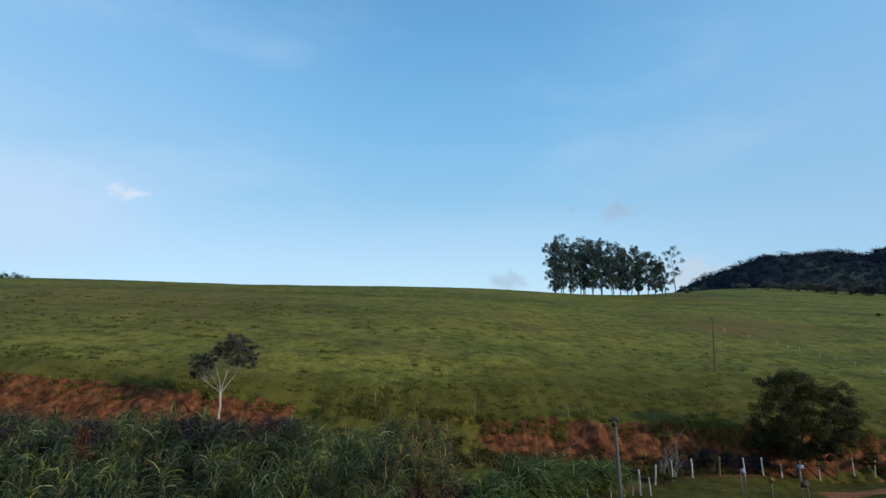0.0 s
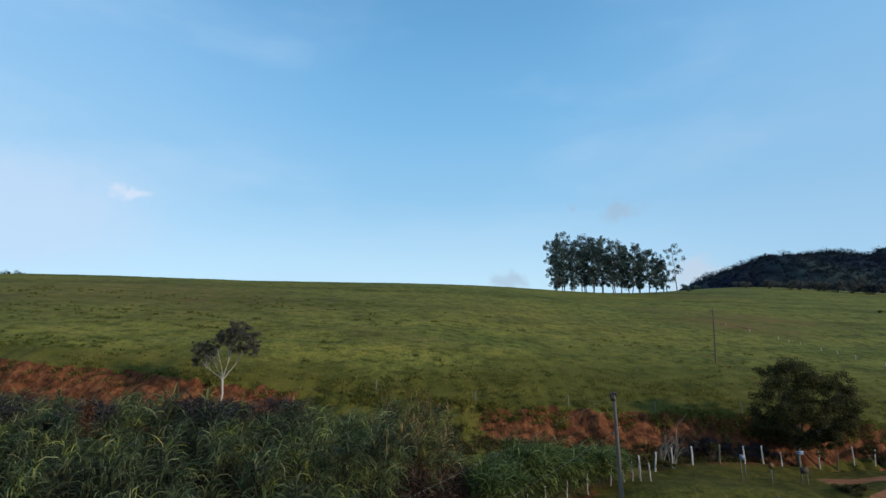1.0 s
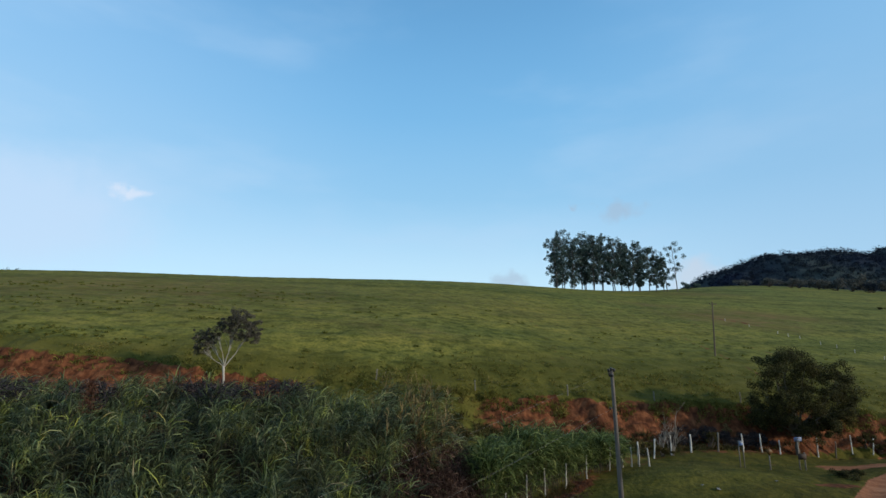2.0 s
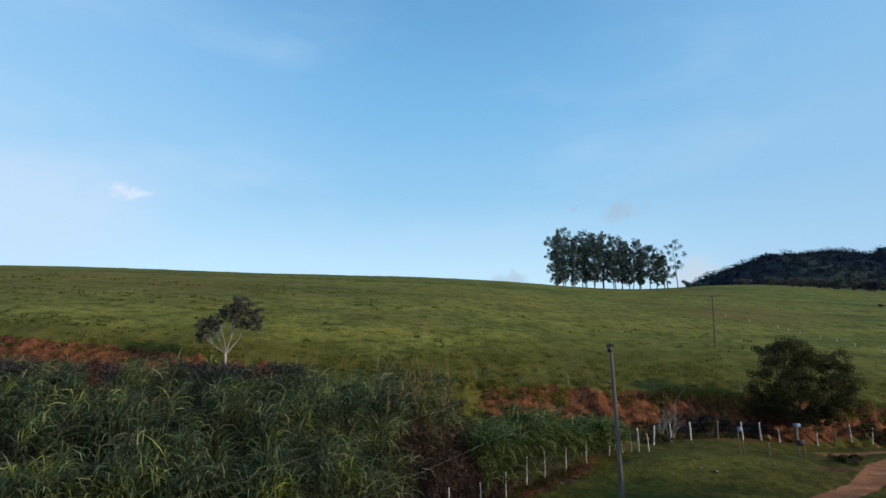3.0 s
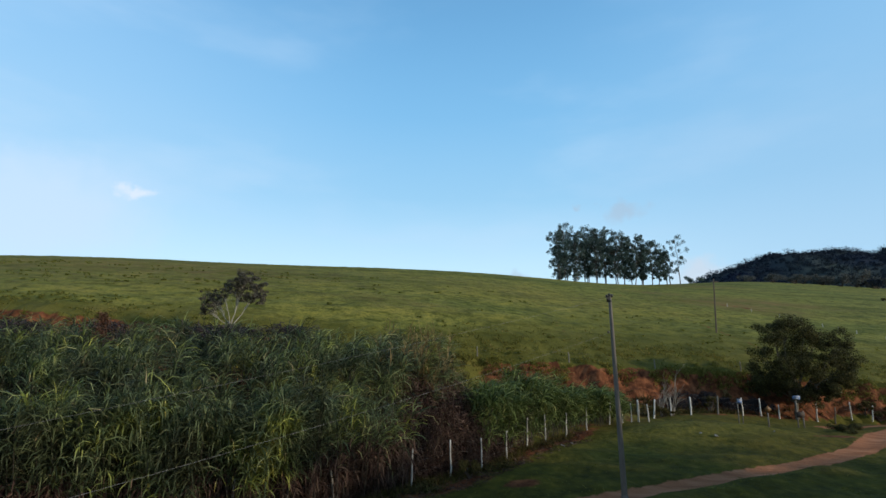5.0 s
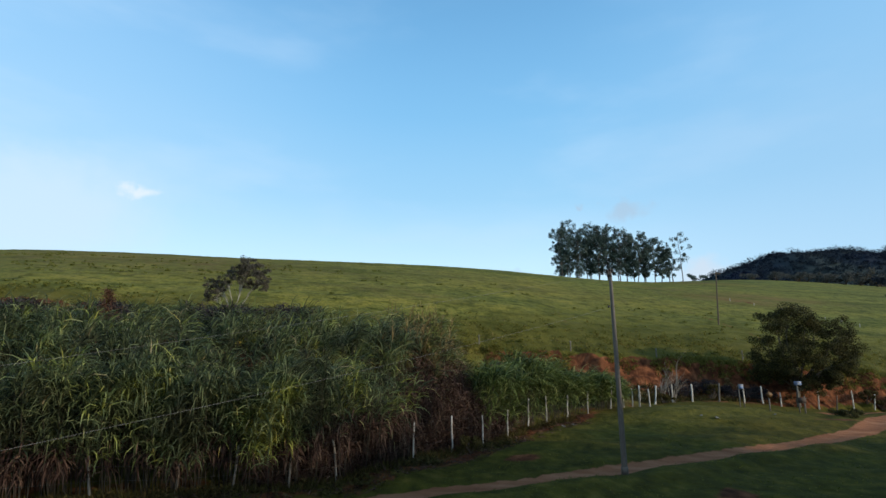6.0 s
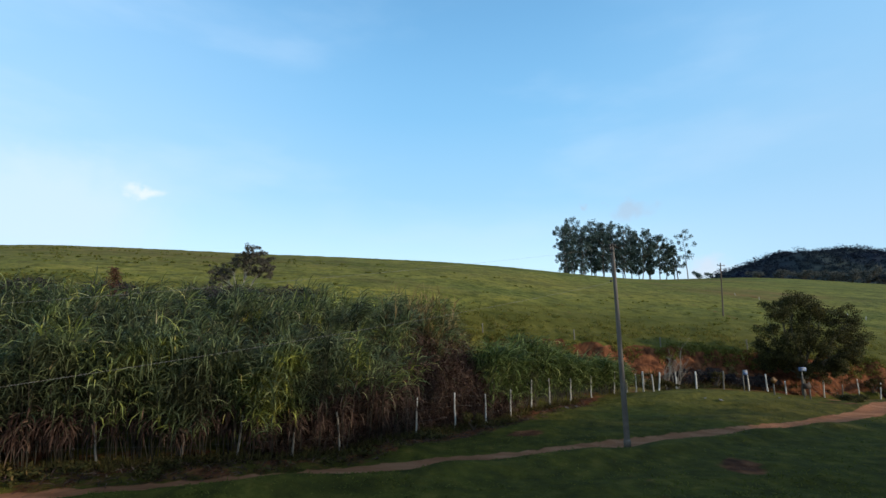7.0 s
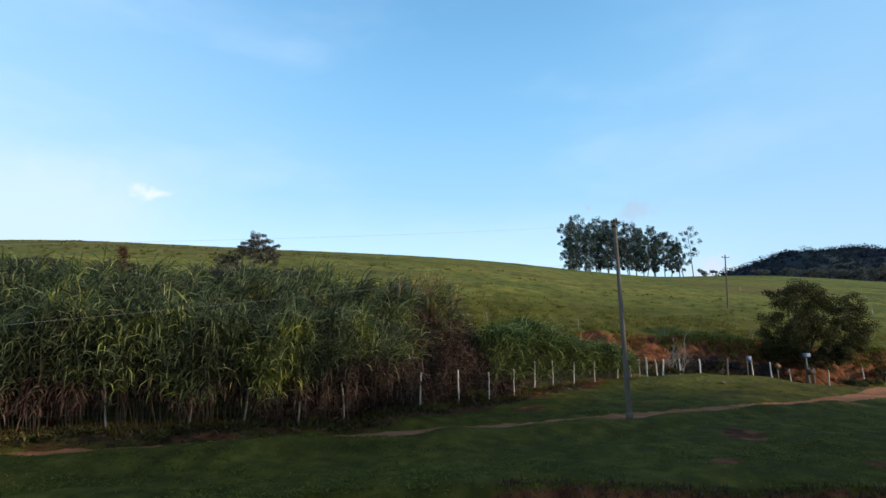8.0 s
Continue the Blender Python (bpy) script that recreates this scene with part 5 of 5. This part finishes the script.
def name_sign(x, y):
    ob = empty("roadside_sign", x, y, float(ground_z(x, y)[0]))
    for px in (-0.12, 0.30):
        sign_post(ob, px, 2.25 if px < 0 else 1.2, M_WOOD, 0.035)
    bm = bmesh.new()
    box(bm, -0.36, 0.18, -0.07, -0.04, 1.98, 2.26, 0.008)
    board = part("board", bm, M_SIGN_BLUE, ob, "faded blue board")
    for z0, z1, x0, x1 in ((2.15, 2.22, -0.32, 0.13), (2.03, 2.09, -0.29, 0.04)):
        bm = bmesh.new()
        box(bm, x0, x1, -0.078, -0.071, z0, z1)
        part("bar", bm, M_SIGN_WHITE, board, "white bar of writing")
    bm = bmesh.new()
    box(bm, -0.20, 0.40, -0.065, -0.037, 0.72, 1.12, 0.008)
    part("lower_board", bm, M_SIGN_DARK, ob, "dark brown board")
    return tagged(ob, "blue and white roadside sign above a dark board", "sign")


two_post_sign(21.5, 37.5)
diamond_sign(23.3, 37.2)
name_sign(25.8, 37.6)


# ---------------------------------------------------------------- shrubs and far trees
def shrub(x, y, w, h, seed, leaf, label, sink=0.0):
    r = np.random.default_rng(seed)
    ob = empty("shrub", x, y, float(ground_z(x, y)[0]) - sink)
    bm = bmesh.new()
    cs, rs = [], []
    for k in range(9):
        tip = Vector((r.normal(0, w * 0.32), r.normal(0, w * 0.3), h * r.uniform(0.35, 0.85)))
        limb(bm, bent((0, 0, -0.1), tip, 3, 0.03 * h, r), [0.03 * h, 0.022 * h, 0.014 * h, 0.006 * h], 5)
        cs.append(tip)
        rs.append(w * r.uniform(0.14, 0.26))
    part("branch", bm, M_BARK, ob)
    v, q = leaf_cloud(cs, rs, 260 if w < 3 else 110, 0.014 * (w + h) + 0.02 if w < 3 else 0.03 * (w + h) + 0.02, r)
    link_mesh("crown", array_mesh("crown", v, q), leaf, ob)
    return tagged(ob, label, "shrub")


shrub(115, 232, 6.0, 3.4, 201, M_EUC_LEAF, "low dark shrub on the skyline of the pasture")
SHRUB_KINDS = ((M_FAR_SHRUB, "greyish dry shrub below the wooded hill"), (M_HAZED_FOREST, "dark green bushy tree below the wooded hill"), (M_FAR_SHRUB, "dusty olive shrub below the wooded hill"))
for i, (sx, sy, sw, sh, kind) in enumerate([(180, 292, 8, 4, 0), (192, 290, 9, 5, 2), (202, 286, 10, 5, 0), (211, 292, 9, 6, 2), (219, 288, 10, 5.5, 0), (228, 285, 11, 7, 2), (237, 286, 12, 9.5, 0),
                                            (244, 282, 8, 6, 1), (251, 288, 10, 7, 2), (262, 290, 12, 8, 1), (270, 286, 10, 7, 1)]):
    shrub(sx, sy, sw, sh, 210 + i, *SHRUB_KINDS[kind])
shrub(130, 148, 1.6, 0.9, 240, M_DARK_LEAF, "low dark bush on the open pasture")
# two low clumps added in place of a flat dark patch at the junction
shrub(26.9, 34.7, 1.3, 0.35, 241, M_DARK_LEAF, "low leafy clump standing for the dark patch where the tracks meet")
shrub(27.9, 35.4, 1.0, 0.4, 242, M_DARK_LEAF, "low leafy clump standing for the dark patch where the tracks meet")
shrub(1.1, 23.2, 0.9, 0.8, 243, M_WEED, "leafy green weed bush at the foot of the fence")
for i, (sx, sy) in enumerate([(38.2, 47.0), (39.6, 47.1), (41.0, 47.3), (42.6, 47.4), (44.0, 47.6)]):
    shrub(sx, sy, 1.1, 1.25, 250 + i, M_WEED, "rounded olive bush on the lip of the red bank")
shrub(25.2, 46.0, 0.8, 1.3, 244, M_STRAW, "yellowish dry shrub on the red bank")
# near-black brush carries the shade at the bank foot, left of the tree
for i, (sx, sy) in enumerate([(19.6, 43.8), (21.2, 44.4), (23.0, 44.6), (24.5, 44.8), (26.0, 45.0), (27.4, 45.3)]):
    shrub(sx, sy, 1.7, 1.35, 260 + i, M_DARK_BRUSH, "withered brush added for the dark shaded foot of the red bank")
shrub(17.0, 40.2, 1.0, 0.8, 245, M_WEED, "thin olive shrub at the foot of the bank")
shrub(22.5, 43.6, 1.1, 1.7, 232, M_WEED, "thin olive shrub at the foot of the bank")
for i, (sx, sh) in enumerate([(-234, 20.7), (-230.5, 21.5), (-225, 20.6)]):
    eucalyptus(sx, 260, sh, 150 + i, 2.2, 0.3, 0.8)


# ---------------------------------------------------------------- unseen trees added beside the camera to shade the verge
def added_shade_tree(x, y, h, seed):
    r = np.random.default_rng(seed)
    wide = h * 0.13
    tips = [((r.normal(0, wide), r.normal(0, wide * 0.85), h * r.uniform(0.30, 0.92)), h * 0.13) for k in range(15)]
    branch_tree("added_shade_tree", x, y, float(ground_z(x, y)[0]), seed, h * 0.22, tips, M_BARK, M_DARK_LEAF, 0.022 * h, 7, 60, 0.30, "unseen leafy tree added to shade the verge", "tree", 2)


for i, (sx, sy, sh) in enumerate([(14.5, 5.0, 11.0), (18.5, 7.0, 11.2), (22.5, 9.5, 11.2), (27.0, 11.0, 11.2), (30.5, 10.5, 10.5), (34.5, 12.0, 12.4), (15.5, 1.6, 11.2), (39.0, 13.5, 12.2), (21.5, 11.6, 9.0), (17.0, 8.8, 9.4), (44.0, 14.2, 11.0), (50.0, 15.4, 11.0), (55.5, 17.0, 10.0)]):
    added_shade_tree(sx, sy, sh, 300 + i)


# ---------------------------------------------------------------- a withered climber standing out of the tall grass
def dry_plant(x, y, top):
    r = np.random.default_rng(61)
    z = float(ground_z(x, y)[0])
    ob = empty("withered_plant", x, y, z)
    bm = bmesh.new()
    stem = bent((0, 0, -0.1), (0.15, 0, top - z), 6, 0.06, r)
    limb(bm, stem, [0.022, 0.02, 0.018, 0.016, 0.014, 0.012, 0.008], 5)
    part("stem", bm, M_STALK, ob)
    k = 420
    f = r.random(k) ** 0.6
    p = np.stack([r.normal(0.08, 0.16, k) * (1.3 - f), r.normal(0, 0.16, k), (top - z) - 1.4 * (1 - f)], 1)
    v, q = blades(p, r.uniform(0, 6.28, k), r.uniform(0.12, 0.30, k), r.uniform(0.03, 0.06, k), r.normal(20, 30, k), r.normal(90, 30, k), 2, r.normal(0, 0.8, k))
    link_mesh("leaves", array_mesh("leaves", v, q), M_RUST, ob, "rust brown withered leaves")
    return tagged(ob, "rust brown withered plant standing out of the tall grass", "plant")


dry_plant(-15.8, 22.6, 7.35)


# ---------------------------------------------------------------- scraps on the grass
M_SCRAP = mat_surface("dirty_pale_plastic", [(0.3, (0.1400, 0.1350, 0.1250)), (0.7, (0.2400, 0.2350, 0.2250))], 8.0, 0.5)


def scrap(x, y, size, seed):
    """A crumpled sheet."""
    r = np.random.default_rng(seed)
    bm = bmesh.new()
    bmesh.ops.create_grid(bm, x_segments=7, y_segments=6, size=size / 2)
    for v in bm.verts:
        v.co = Vector((v.co.x * (1.3 + r.normal(0, 0.1)), v.co.y * (0.8 + r.normal(0, 0.1)), size * 0.16 + abs(r.normal(0, size * 0.16))))
    back = bmesh.ops.solidify(bm, geom=bm.faces[:], thickness=0.004)
    ob = part("plastic_scrap", bm, M_SCRAP, None, "", False)
    ob.location = (x, y, float(ground_z(x, y)[0]) - size * 0.12)
    ob.rotation_euler = (r.normal(0, 0.2), r.normal(0, 0.2), r.uniform(0, 6))
    return tagged(ob, "crumpled pale plastic scrap lying on the grass", "litter", "scraps of litter")


for i, (sx, sy, ss) in enumerate([(16.0, 30.6, 0.26), (15.4, 31.2, 0.13), (20.6, 32.4, 0.14), (6.6, 29.2, 0.18), (7.3, 29.9, 0.12)]):
    scrap(sx, sy, ss, 400 + i)
